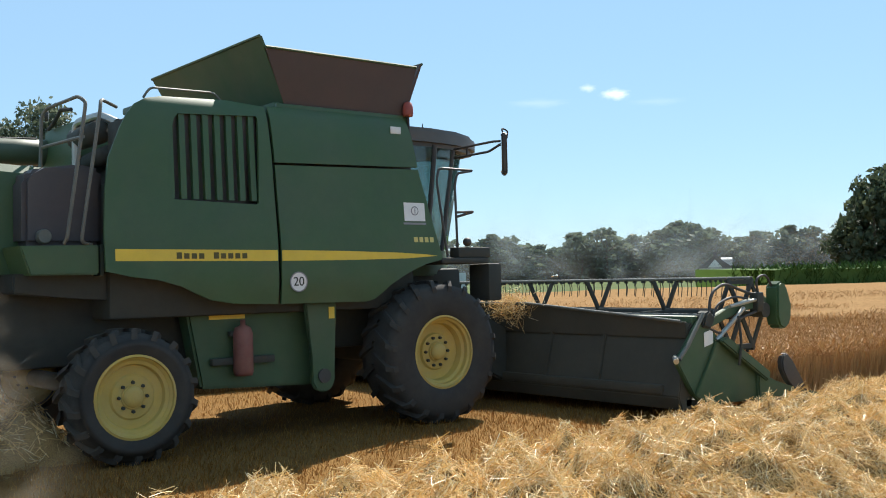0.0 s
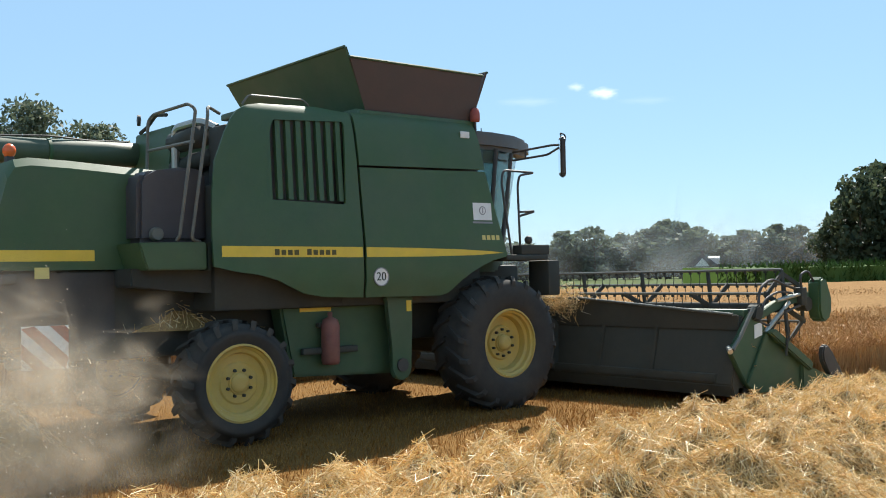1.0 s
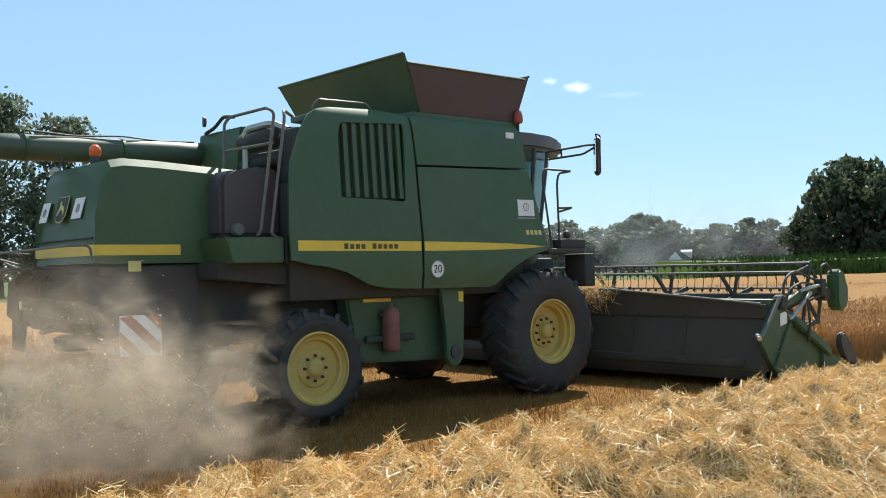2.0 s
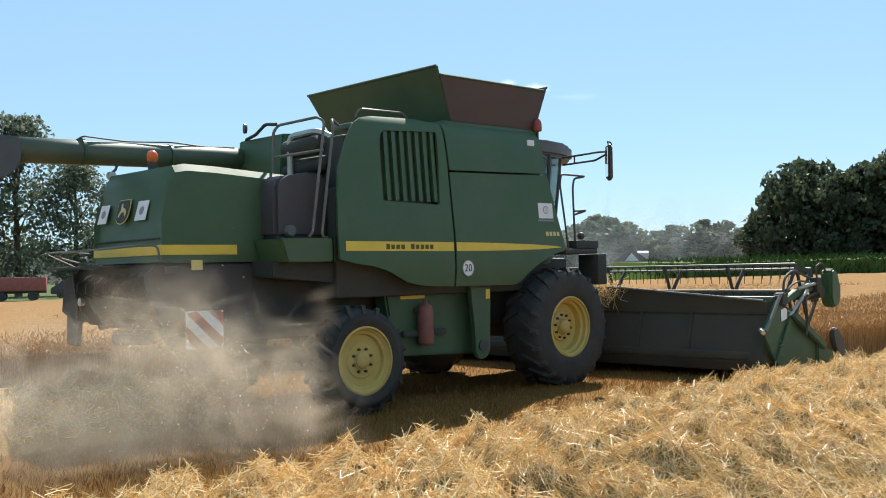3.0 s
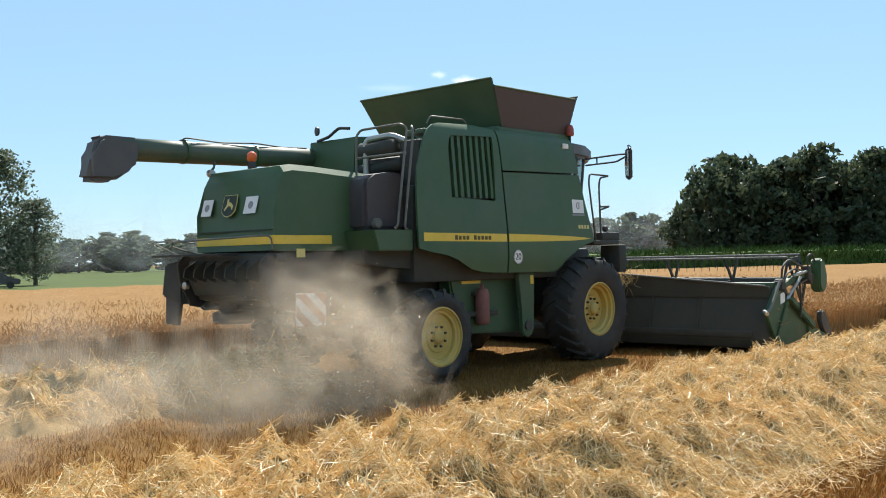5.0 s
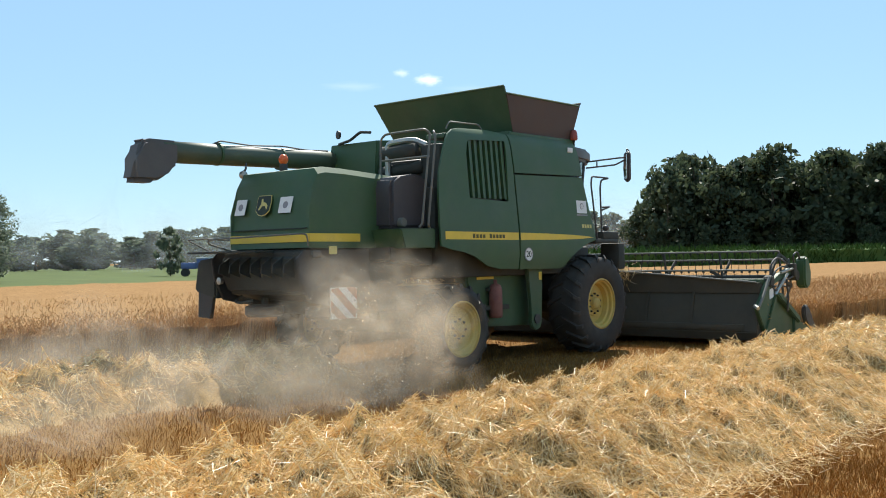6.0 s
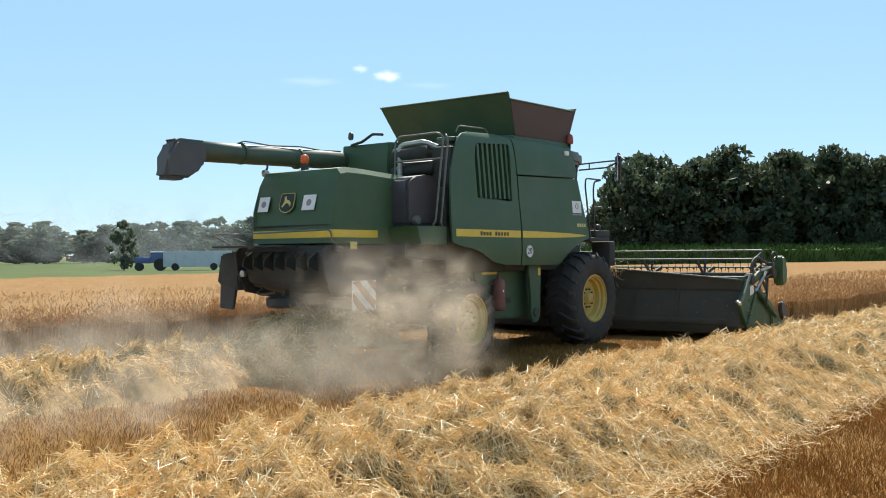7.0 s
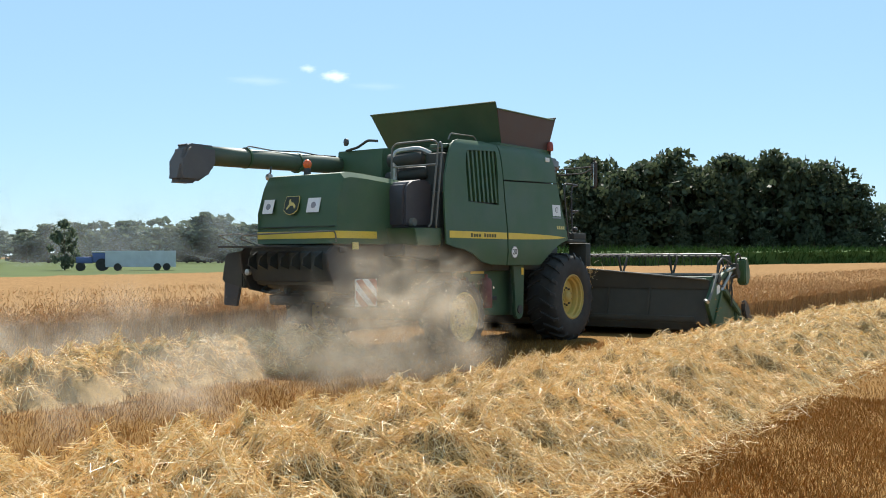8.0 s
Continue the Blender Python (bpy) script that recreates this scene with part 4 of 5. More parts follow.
    # striped warning board
    board = group_part("warning_board", combine, pose(-5.97, -1.18, 1.15, 0, 0, -8))
    part("board", span(bmesh.new(), (-0.23, -0.01, -0.225), (0.23, 0.01, 0.225)), WHITE, board, "white board with red slanting stripes")
    for lo, hi in ((-0.33, -0.18), (-0.03, 0.12), (0.27, 0.42)):
        pts = []
        for side in (lo, hi):
            ends = [(max(-0.23, side - 0.225), min(0.225, side + 0.23)), (min(0.23, side + 0.225), max(-0.225, side - 0.23))]
            pts += ends if side == lo else ends[::-1]
        part("stripe", prism(bmesh.new(), pts, "y", -0.015, -0.0105), RED, board)
    part("board_arm", span(bmesh.new(), (-0.05, 0.01, -0.03), (0.05, 0.35, 0.03)), DARK_STEEL, board)


def unloading_pipe():
    bm = bmesh.new()
    tube(bm, [(-3.4, 1.15, 3.50), (-4.4, 1.15, 3.49), (-6.4, 1.14, 3.45), (-7.45, 1.13, 3.43)], 0.165, 24)
    pipe = part("unloading_pipe", bm, PIPE_PAINT, combine, "long green unloading pipe folded back", smooth=True)
    bm = bmesh.new()
    prism(bm, [(-7.20, 3.595), (-7.78, 3.60), (-7.87, 3.56), (-7.95, 3.30), (-8.04, 2.95), (-7.62, 2.95), (-7.42, 3.10), (-7.20, 3.265)], "y", 0.965, 1.295, 0.07)
    part("spout", bm, SPOUT_GREY, pipe, "weathered dark grey rubber spout")
    for x in (-6.42, -5.15):
        part("pipe_ring", tube(bmesh.new(), [(x - 0.02, 1.14, 3.46), (x + 0.02, 1.14, 3.46)], 0.185, 24), GREEN, pipe)
    part("cable", tube(bmesh.new(), rounded([(-6.5, 1.1, 3.60), (-6.42, 1.06, 3.66), (-5.8, 1.08, 3.63), (-5.15, 1.06, 3.665), (-4.6, 1.1, 3.64), (-4.1, 1.1, 3.66)], 0.1), 0.012, 6), BLACK, pipe)
    part("pipe_lamp_arm", tube(bmesh.new(), rounded([(-6.0, 0.95, 3.32), (-6.05, 0.9, 3.22), (-6.12, 0.88, 3.17)], 0.03), 0.018, 6), BLACK, pipe)
    part("pipe_lamp", lathe(bmesh.new(), [(0.0, -0.05), (0.055, -0.04), (0.06, 0.03), (0.0, 0.04)], 14), STEEL, pipe, at=pose(-6.13, 0.86, 3.13))


def cab():
    plan = [(-0.08, -0.96), (0.42, -0.95), (0.80, -0.80), (1.15, -0.48), (1.28, -0.15), (1.28, 0.15), (1.15, 0.48), (0.80, 0.80), (0.42, 0.95), (-0.08, 0.96)]
    part("cab_floor", prism(bmesh.new(), plan, "z", 1.85, 2.2, 0.02), GREEN_DUSTY, combine)

    def pane(i, j, name, inset=0.0):
        """A pane between two corners of the plan, leaning outwards towards the roof."""
        bm = bmesh.new()
        quad = []
        for k, z in ((i, 2.22), (j, 2.22), (j, 3.62), (i, 3.62)):
            x, y = plan[k]
            lean = (0.10 + 0.18 * max(0.0, x)) * (z - 2.2) / 1.4
            quad.append(bm.verts.new((x + lean, y, z)))
        f = bm.faces.new(quad)
        r = bmesh.ops.extrude_face_region(bm, geom=[f])
        n = f.normal if f.is_valid else Vector((1, 0, 0))
        for e in r["geom"]:
            if isinstance(e, bmesh.types.BMVert):
                e.co += Vector((-0.012, 0.0, 0.0)) if abs(plan[i][1] - plan[j][1]) > 0.05 else Vector((0, 0.012 if plan[i][1] < 0 else -0.012, 0))
        part(name, bm, GLASS, combine, "tinted cab window")
    for i in range(9):
        pane(i, i + 1, "side_window" if i in (0, 1, 7, 8) else "windscreen")
    for k in (1, 2, 7, 8):
        x, y = plan[k]
        part("cab_post", tube(bmesh.new(), [(x, y, 2.2), (x + 0.10 + 0.18 * x, y, 3.64)], 0.035, 8), BLACK, combine)
    part("cab_rear_wall", span(bmesh.new(), (-0.08, -0.95, 2.2), (0.0, 0.95, 3.64), 0.02), BLACK, combine)
    part("driver_seat", prism(bmesh.new(), [(0.1, 2.2), (0.6, 2.2), (0.6, 2.75), (0.3, 2.75), (0.2, 3.3), (0.05, 3.3)], "y", -0.28, 0.28, 0.04), BLACK, combine)
    roof = [(-0.12, -1.0), (0.55, -1.0), (1.1, -0.88), (1.6, -0.60), (1.86, -0.34), (1.92, 0.0), (1.86, 0.34), (1.6, 0.60), (1.1, 0.88), (0.55, 1.0), (-0.12, 1.0)]
    part("cab_roof", prism(bmesh.new(), roof, "z", 3.62, 3.88, 0.06), ROOF_GREY, combine, "dark rounded cab roof")
    for y in (-0.3, 0.1):
        part("antenna", tube(bmesh.new(), [(0.9, y, 3.88), (0.9, y, 4.05)], 0.008, 6), BLACK, combine)
    b = part("beacon_stem", tube(bmesh.new(), [(-0.10, -1.34, 3.62), (-0.16, -1.36, 3.75), (-0.18, -1.38, 3.92)], 0.02, 8), BLACK, combine)
    bm = lathe(bmesh.new(), [(0.0, -0.08), (0.062, -0.08), (0.072, -0.05), (0.068, 0.04), (0.05, 0.10), (0.0, 0.12)], 16)
    part("beacon_lens", bm, RED, b, "red-orange beacon lens", smooth=True, at=pose(-0.18, -1.38, 4.0, 90, 0, 0))
    # mirrors on both sides
    for s in (1, -1):
        arm = bmesh.new()
        tube(arm, rounded([(1.0, -0.88 * s, 3.62), (1.12, -1.58 * s, 3.66), (1.20, -1.68 * s, 3.66)], 0.05), 0.017, 8)
        tube(arm, rounded([(1.0, -0.88 * s, 3.50), (1.12, -1.48 * s, 3.53), (1.18, -1.66 * s, 3.62)], 0.05), 0.017, 8)
        tube(arm, [(1.05, -1.1 * s, 3.63), (1.05, -1.1 * s, 3.51)], 0.014, 6)
        m = part("mirror_arm", arm, BLACK, combine)
        turn = pose(1.20, -1.69 * s, 0, 0, 0, -38 * s)
        part("mirror_housing", prism(bmesh.new(), [(-0.11, 3.75), (-0.03, 3.78), (0.09, 3.76), (0.13, 3.45), (0.10, 3.22), (0.0, 3.18), (-0.10, 3.22)], "x", -0.03, 0.045, 0.02), BLACK, m, at=turn)
        part("mirror_face", prism(bmesh.new(), [(-0.08, 3.72), (0.06, 3.73), (0.10, 3.45), (0.07, 3.25), (-0.07, 3.25)], "x", -0.040, -0.032), MIRROR, m, at=turn)
        part("mirror_guard", tube(bmesh.new(), rounded([(1.2, -1.72 * s, 3.70), (1.16, -1.70 * s, 3.83), (1.28, -1.70 * s, 3.80), (1.26, -1.70 * s, 3.70)], 0.04), 0.012, 6), BLACK, m)
    # entry platform and rails
    for s in (1, -1):
        part("entry_platform", span(bmesh.new(), (0.15, min(-1.62 * s, -0.95 * s), 2.0), (0.95, max(-1.62 * s, -0.95 * s), 2.08), 0.02), DARK_STEEL, combine)
        for pts in ([(0.30, -1.55 * s, 2.08), (0.16, -1.52 * s, 3.10), (0.22, -1.50 * s, 3.26), (0.80, -1.52 * s, 3.25), (0.50, -1.53 * s, 3.20), (0.46, -1.53 * s, 3.05), (0.48, -1.54 * s, 2.08)],
                    [(0.47, -1.53 * s, 2.68), (0.80, -1.53 * s, 2.70), (0.47, -1.53 * s, 2.62)]):
            part("entry_rail", tube(bmesh.new(), rounded(pts, 0.06), 0.017, 8), BLACK, combine, "black tubular handrail")
        part("lamp_bracket", span(bmesh.new(), (0.45, min(-1.6 * s, -1.4 * s), 2.08), (1.0, max(-1.6 * s, -1.4 * s), 2.22), 0.02), DARK_STEEL, combine)
        bm = bmesh.new()
        bmesh.ops.create_uvsphere(bm, u_segments=12, v_segments=8, radius=0.06, matrix=Matrix.Translation((0.68, -1.5 * s, 2.29)))
        part("side_lamp", bm, BLACK, combine)
        part("front_box", span(bmesh.new(), (0.95, min(-1.62 * s, -1.2 * s), 1.50), (1.18, max(-1.62 * s, -1.2 * s), 2.0), 0.025), DARK_STEEL, combine, "dark box hung from the platform")


def wheel(name, r, w, rim_r, at, s, lugs):
    """A wheel whose outer face points to -y when s is 1."""
    hub = group_part(name, combine, pose(*at))
    h = w / 2
    bm = bmesh.new()
    prof = [(rim_r - 0.02, -h * 0.80), (rim_r + 0.02, -h * 0.93), (rim_r + 0.10, -h), (0.5 * (r + rim_r) + 0.03, -h * 1.03), (r - 0.13, -h * 0.98), (r - 0.06, -h * 0.88), (r - 0.045, -h * 0.5), (r - 0.04, 0)]
    prof += [(a, -b) for a, b in prof[-2::-1]]
    lathe(bm, prof, 56, s)
    tyre = part("tyre", bm, RUBBER, hub, smooth=True)
    for side in (-1, 1):
        bm = bmesh.new()
        lo, hi = [], []
        for y, da in ((0.02, 0.0), (0.45, 0.06), (0.80, 0.12), (1.0, 0.15)):
            a, rr, half = da * 1.4, (r if y < 0.9 else r - 0.075), 0.032 / r
            for lst, rad, k2 in ((lo, rr - 0.07, 1.3), (hi, rr, 1.0)):
                lst.append([bm.verts.new((rad * math.cos(a + e * half * k2), y * h * side, rad * math.sin(a + e * half * k2))) for e in (-1, 1)])
        for i in range(3):
            bm.faces.new((hi[i][0], hi[i][1], hi[i + 1][1], hi[i + 1][0]))
            bm.faces.new((lo[i][0], hi[i][0], hi[i + 1][0], lo[i + 1][0]))
            bm.faces.new((hi[i][1], lo[i][1], lo[i + 1][1], hi[i + 1][1]))
        bm.faces.new((hi[3][0], hi[3][1], lo[3][1], lo[3][0]))
        first = part("tyre_lug", bm, RUBBER, hub)
        for k in range(lugs):
            lug = first if k == 0 else new("tyre_lug", first.data)
            lug.parent = hub
            lug.matrix_basis = pose(0, 0, 0, 0, 360 * (k + (0.5 if side > 0 else 0)) / lugs, 0)
    bm = bmesh.new()
    deep = 0.20 if r > 0.8 else 0.10
    o = -h * 0.9
    lathe(bm, [(rim_r + 0.015, o + 0.04), (rim_r + 0.012, o - 0.005), (rim_r - 0.012, o - 0.012), (rim_r - 0.02, o + 0.02), (rim_r - 0.045, o + 0.035), (rim_r - 0.05, o + deep * 0.45),
               (rim_r - 0.085, o + deep * 0.55), (rim_r - 0.10, o + deep), (0.24, o + deep * 1.02), (0.22, o + deep * 0.86), (0.13, o + deep * 0.84), (0.12, o + deep * 0.72), (0.0, o + deep * 0.72)], 48, s)
    rim = part("rim", bm, RIM_YELLOW, hub, "dusty yellow wheel rim")
    for k in range(10 if r > 0.8 else 8):
        a = 2 * math.pi * k / (10 if r > 0.8 else 8)
        bm = bmesh.new()
        rad = 0.18 if r > 0.8 else 0.15
        bmesh.ops.create_cone(bm, cap_ends=True, segments=6, radius1=0.02, radius2=0.018, depth=0.05, matrix=pose(rad * math.cos(a), (o + deep * 0.80) * s, rad * math.sin(a), 90, 0, 0))
        part("wheel_bolt", bm, DARK_STEEL, hub)
    bm = bmesh.new()
    lathe(bm, [(0.11, o + deep * 0.7), (0.10, o + deep * 0.45), (0.05, o + deep * 0.38), (0.0, o + deep * 0.38)], 24, s)
    part("hub_cap", bm, RIM_YELLOW, hub, smooth=True)
    return hub


side_panels()
stripes()
grain_tank()
straw_hood()
lower_body()
unloading_pipe()
cab()
FRONT_R, REAR_R = 0.91, 0.70
wheels = [(wheel("front_wheel", FRONT_R, 0.68, 0.455, (0, -1.50 * s, 0.88), s, 20), FRONT_R) for s in (1, -1)]
wheels += [(wheel("rear_wheel", REAR_R, 0.50, 0.425, (-4.06, -1.60 * s, 0.67), s, 18), REAR_R) for s in (1, -1)]
part("rear_axle", tube(bmesh.new(), [(-4.06, -1.4, 0.67), (-4.06, 1.4, 0.67)], 0.11, 12), DARK_STEEL, combine)
part("front_axle", tube(bmesh.new(), [(0, -1.3, 0.88), (0, 1.3, 0.88)], 0.2, 16), DARK_STEEL, combine)


# ---- the header: table, reel, dividers ----
def header():
    hd = group_part("header", combine)
    W2 = 3.95
    part("back_wall", prism(bmesh.new(), [(2.00, 0.28), (2.06, 0.12), (2.25, 0.10), (2.40, 1.10), (2.40, 1.20), (2.30, 1.20), (2.22, 1.10)], "y", -W2 + 0.05, W2 - 0.05, 0.015), TABLE_SHEET, hd, "dark dusty back wall of the cutting table")
    part("top_sheet", prism(bmesh.new(), [(-W2 + 0.05, 1.0), (-W2 + 0.05, 1.20), (-1.1, 1.41), (1.1, 1.41), (W2 - 0.05, 1.20), (W2 - 0.05, 1.0)], "x", 2.17, 2.22, 0.008), TABLE_SHEET, hd)
    part("top_beam", span(bmesh.new(), (2.30, -W2 + 0.04, 1.16), (2.50, W2 - 0.04, 1.27), 0.015), GREEN_DUSTY, hd)
    part("lower_beam", span(bmesh.new(), (1.98, -W2 + 0.3, 0.30), (2.12, W2 - 0.3, 0.42), 0.015), TABLE_SHEET, hd)
    for y in (-2.55, -1.55, 1.55, 2.55):
        part("wall_rib", prism(bmesh.new(), [(1.98, 0.32), (2.06, 0.32), (2.24, 1.12), (2.19, 1.12)], "y", y - 0.03, y + 0.03, 0.008), TABLE_SHEET, hd)
    part("top_pipe", tube(bmesh.new(), [(2.14, -W2 + 0.1, 1.21), (2.14, -1.1, 1.42), (2.14, 1.1, 1.42), (2.14, W2 - 0.1, 1.21)], 0.02, 8), RAIL, hd)
    part("table_floor", prism(bmesh.new(), [(2.15, 0.16), (3.60, 0.10), (3.62, 0.13), (2.15, 0.24)], "y", -W2 + 0.05, W2 - 0.05), DARK_STEEL, hd)
    part("cutter_bar", span(bmesh.new(), (3.58, -W2, 0.09), (3.72, W2, 0.13), 0.01), STEEL, hd)
    bm = tube(bmesh.new(), [(2.85, -W2 + 0.1, 0.5), (2.85, W2 - 0.1, 0.5)], 0.17, 18)
    auger = part("intake_auger", bm, GREEN_DUSTY, hd, smooth=True)
    flight = bmesh.new()
    for sgn in (1, -1):
        prev = None
        for k in range(110):
            y = sgn * (W2 - 0.12 - k * 0.028)
            a = sgn * k * 0.33
            ring = [flight.verts.new((2.85 + rr * math.cos(a), y, 0.5 + rr * math.sin(a))) for rr in (0.15, 0.30)]
            if prev:
                flight.faces.new((prev[0], prev[1], ring[1], ring[0]))
            prev = ring
    part("auger_flight", flight, STEEL, hd)
    part("feeder_house", prism(bmesh.new(), [(0.7, 0.85), (2.1, 0.25), (2.1, 1.05), (0.7, 1.75)], "y", -0.7, 0.7, 0.03), DARK_STEEL, hd)
    for s in (1, -1):
        y0, y1 = sorted((-3.98 * s, -3.90 * s))
        part("end_plate", prism(bmesh.new(), [(1.88, 0.74), (2.06, 0.86), (2.36, 1.22), (2.48, 1.20), (2.72, 0.98), (3.15, 0.66), (3.65, 0.42), (4.1, 0.30), (4.1, 0.14), (2.45, 0.14), (2.2, 0.30)], "y", y0, y1, 0.012), GREEN_DUSTY, hd, "green end plate of the cutting table")
        part("plate_edge", tube(bmesh.new(), [(1.90, -4.0 * s, 0.76), (2.08, -4.0 * s, 0.92), (2.40, -4.0 * s, 1.30)], 0.028, 8), RAIL, hd)
        part("coupling", tube(bmesh.new(), [(1.82, -4.02 * s, 0.74), (1.95, -3.9 * s, 0.78)], 0.035, 8), STEEL, hd)
        y2, y3 = sorted((-3.99 * s, -3.984 * s))
        part("sticker", prism(bmesh.new(), [(2.42, 0.88), (2.60, 0.92), (2.60, 1.10), (2.42, 1.06)], "y", y2, y3), WHITE, hd, "small white sticker")
        part("plate_rib", prism(bmesh.new(), [(2.2, 0.3), (2.28, 0.3), (2.75, 0.95), (2.67, 0.98)], "y", *sorted((-4.02 * s, -3.98 * s)), 0.008), GREEN_DUSTY, hd)
        part("divider", prism(bmesh.new(), [(3.5, 0.5), (4.05, 0.30), (4.95, 0.10), (4.95, 0.06), (3.5, 0.10)], "y", *sorted((-4.03 * s, -3.86 * s)), 0.02), GREEN_DUSTY, hd)
        part("divider_shield", prism(bmesh.new(), [(4.05, 0.60), (4.10, 0.69), (4.19, 0.70), (4.30, 0.58), (4.48, 0.36), (4.66, 0.16), (4.66, 0.09), (4.42, 0.10), (4.18, 0.34), (4.06, 0.48)], "y", *sorted((-4.03 * s, -3.94 * s)), 0.02), BLACK, hd, "black shield on the crop divider")
        # arm that carries the reel
        part("reel_arm", prism(bmesh.new(), [(2.45, 1.18), (2.55, 1.10), (3.10, 1.26), (3.62, 1.36), (3.84, 1.36), (3.84, 1.48), (3.55, 1.47), (3.0, 1.36)], "y", *sorted((-3.96 * s, -3.88 * s)), 0.015), GREEN_DUSTY, hd)
        part("arm_bracket", prism(bmesh.new(), [(2.36, 1.14), (2.52, 1.10), (2.60, 1.22), (2.52, 1.34), (2.42, 1.30)], "y", *sorted((-4.03 * s, -3.86 * s)), 0.02), DARK_STEEL, hd)
        part("arm_slide", tube(bmesh.new(), [(2.95, -4.0 * s, 1.37), (3.60, -4.0 * s, 1.45)], 0.024, 8), STEEL, hd)
        part("arm_clamp", span(bmesh.new(), (3.52, min(-4.04 * s, -3.9 * s), 1.28), (3.66, max(-4.04 * s, -3.9 * s), 1.54), 0.02), DARK_STEEL, hd)
        part("drive_motor", tube(bmesh.new(), [(3.72, -4.02 * s, 1.30), (3.72, -3.84 * s, 1.30)], 0.10, 14), DARK_STEEL, hd)
        part("hose", tube(bmesh.new(), rounded([(2.55, -3.98 * s, 1.10), (2.78, -4.0 * s, 1.02), (2.98, -4.0 * s, 1.16), (3.3, -4.0 * s, 1.24), (3.62, -3.99 * s, 1.30)], 0.15, 6), 0.018, 8), BLACK, hd)
        part("hose", tube(bmesh.new(), rounded([(3.60, -4.0 * s, 1.46), (3.50, -4.02 * s, 1.72), (3.74, -4.02 * s, 1.78), (3.90, -4.0 * s, 1.60)], 0.12, 6), 0.017, 8), BLACK, hd)
        part("plate_box", prism(bmesh.new(), [(2.62, 0.96), (2.80, 1.00), (3.72, 0.48), (3.66, 0.36)], "y", *sorted((-4.08 * s, -3.98 * s)), 0.02), GREEN_DUSTY, hd)
        part("plate_crank", tube(bmesh.new(), rounded([(3.02, -4.08 * s, 1.25), (3.04, -4.10 * s, 0.9), (2.98, -4.10 * s, 0.62)], 0.05), 0.018, 8), DARK_STEEL, hd)
        part("arm_cylinder", tube(bmesh.new(), [(2.65, -4.0 * s, 0.95), (3.25, -4.0 * s, 1.34)], 0.03, 10), STEEL, hd)
        part("hose", tube(bmesh.new(), rounded([(2.62, -3.92 * s, 1.20), (2.66, -3.92 * s, 1.55), (2.95, -3.93 * s, 1.68), (3.25, -3.94 * s, 1.58), (3.5, -3.95 * s, 1.52)], 0.2, 6), 0.02, 8), BLACK, hd)
        part("hose", tube(bmesh.new(), rounded([(2.62, -3.96 * s, 1.16), (2.72, -3.96 * s, 1.40), (3.05, -3.97 * s, 1.50), (3.4, -3.96 * s, 1.46)], 0.15, 6), 0.016, 8), BLACK, hd)
        bm = prism(bmesh.new(), [(3.86, 1.62), (3.93, 1.68), (4.02, 1.67), (4.08, 1.60), (4.15, 1.36), (4.17, 1.20), (4.11, 1.08), (4.00, 1.03), (3.89, 1.07), (3.84, 1.2)], "y", *sorted((-4.12 * s, -3.92 * s)), 0.03)
        part("drive_cover", bm, GREEN, hd, "rounded green reel drive cover")
    return hd


REEL_AXIS = (3.50, 0.0, 1.25)


reel_tines = []


def reel():
    rl = group_part("reel", combine, pose(*REEL_AXIS))
    R, half = 0.55, 3.78
    part("reel_tube", tube(bmesh.new(), [(0, -half, 0), (0, half, 0)], 0.07, 14), DARK_STEEL, rl, smooth=True)
    for k in range(6):
        a = 2 * math.pi * k / 6
        c, s = math.cos(a) * R, math.sin(a) * R
        bar = part("tine_bar", tube(bmesh.new(), [(c, -half, s), (c, half, s)], 0.022, 8), RAIL, rl, "dark steel reel bar with spring tines")
        bm = bmesh.new()
        for j in range(46):
            y = -half + 0.1 + j * (2 * half - 0.2) / 45
            box(bm, (0, y, -0.02), (0.03, 0.035, 0.06))
            tube(bm, [(0, y, -0.03), (0.02, y, -0.12), (0.0, y, -0.24)], 0.006, 4)
        tines = tagged(part("tine", bm, DARK_STEEL, rl, at=pose(c, 0, s)), kind="stuff")
        reel_tines.append((tines, c, s))
    for y in (-half, -2.53, -1.26, 0.0, 1.26, 2.53, half):
        for k in range(6):
            a = 2 * math.pi * k / 6
            u = Vector((math.cos(a), 0, math.sin(a)))
            part("reel_spoke", box(bmesh.new(), u * R * 0.52 + Vector((0, y, 0)), (R * 0.96, 0.025, 0.075), 0.006, Euler((0, -a, 0)).to_matrix().to_4x4()), DARK_STEEL, rl, "dark steel reel arm")
        if abs(y) == half:
            rg = lathe(bmesh.new(), [(R - 0.09, -0.012), (R - 0.02, -0.012), (R - 0.02, 0.012), (R - 0.09, 0.012), (R - 0.09, -0.012)], 6)
            part("reel_ring", rg, DARK_STEEL, rl, at=pose(0, y, 0))
    return rl


header()
reel_ob = reel()


def straw_clump():
    rng = np.random.default_rng(77)
    n = 700
    p = np.array([2.12, -0.75, 1.36]) + rng.normal(0, 1, (n, 3)) * np.array([0.10, 0.22, 0.10])
    v, q = stalk_arrays(p, rng.normal(0, 1, (n, 3)), rng.uniform(0.06, 0.2, n), np.full(n, 0.003), rng)
    ob = tagged(new("straw_clump", fast_mesh("straw_clump", v, q, STRAW)), "tuft of straw caught on the cutting table", kind="stuff")
    ob.parent = combine


straw_clump()


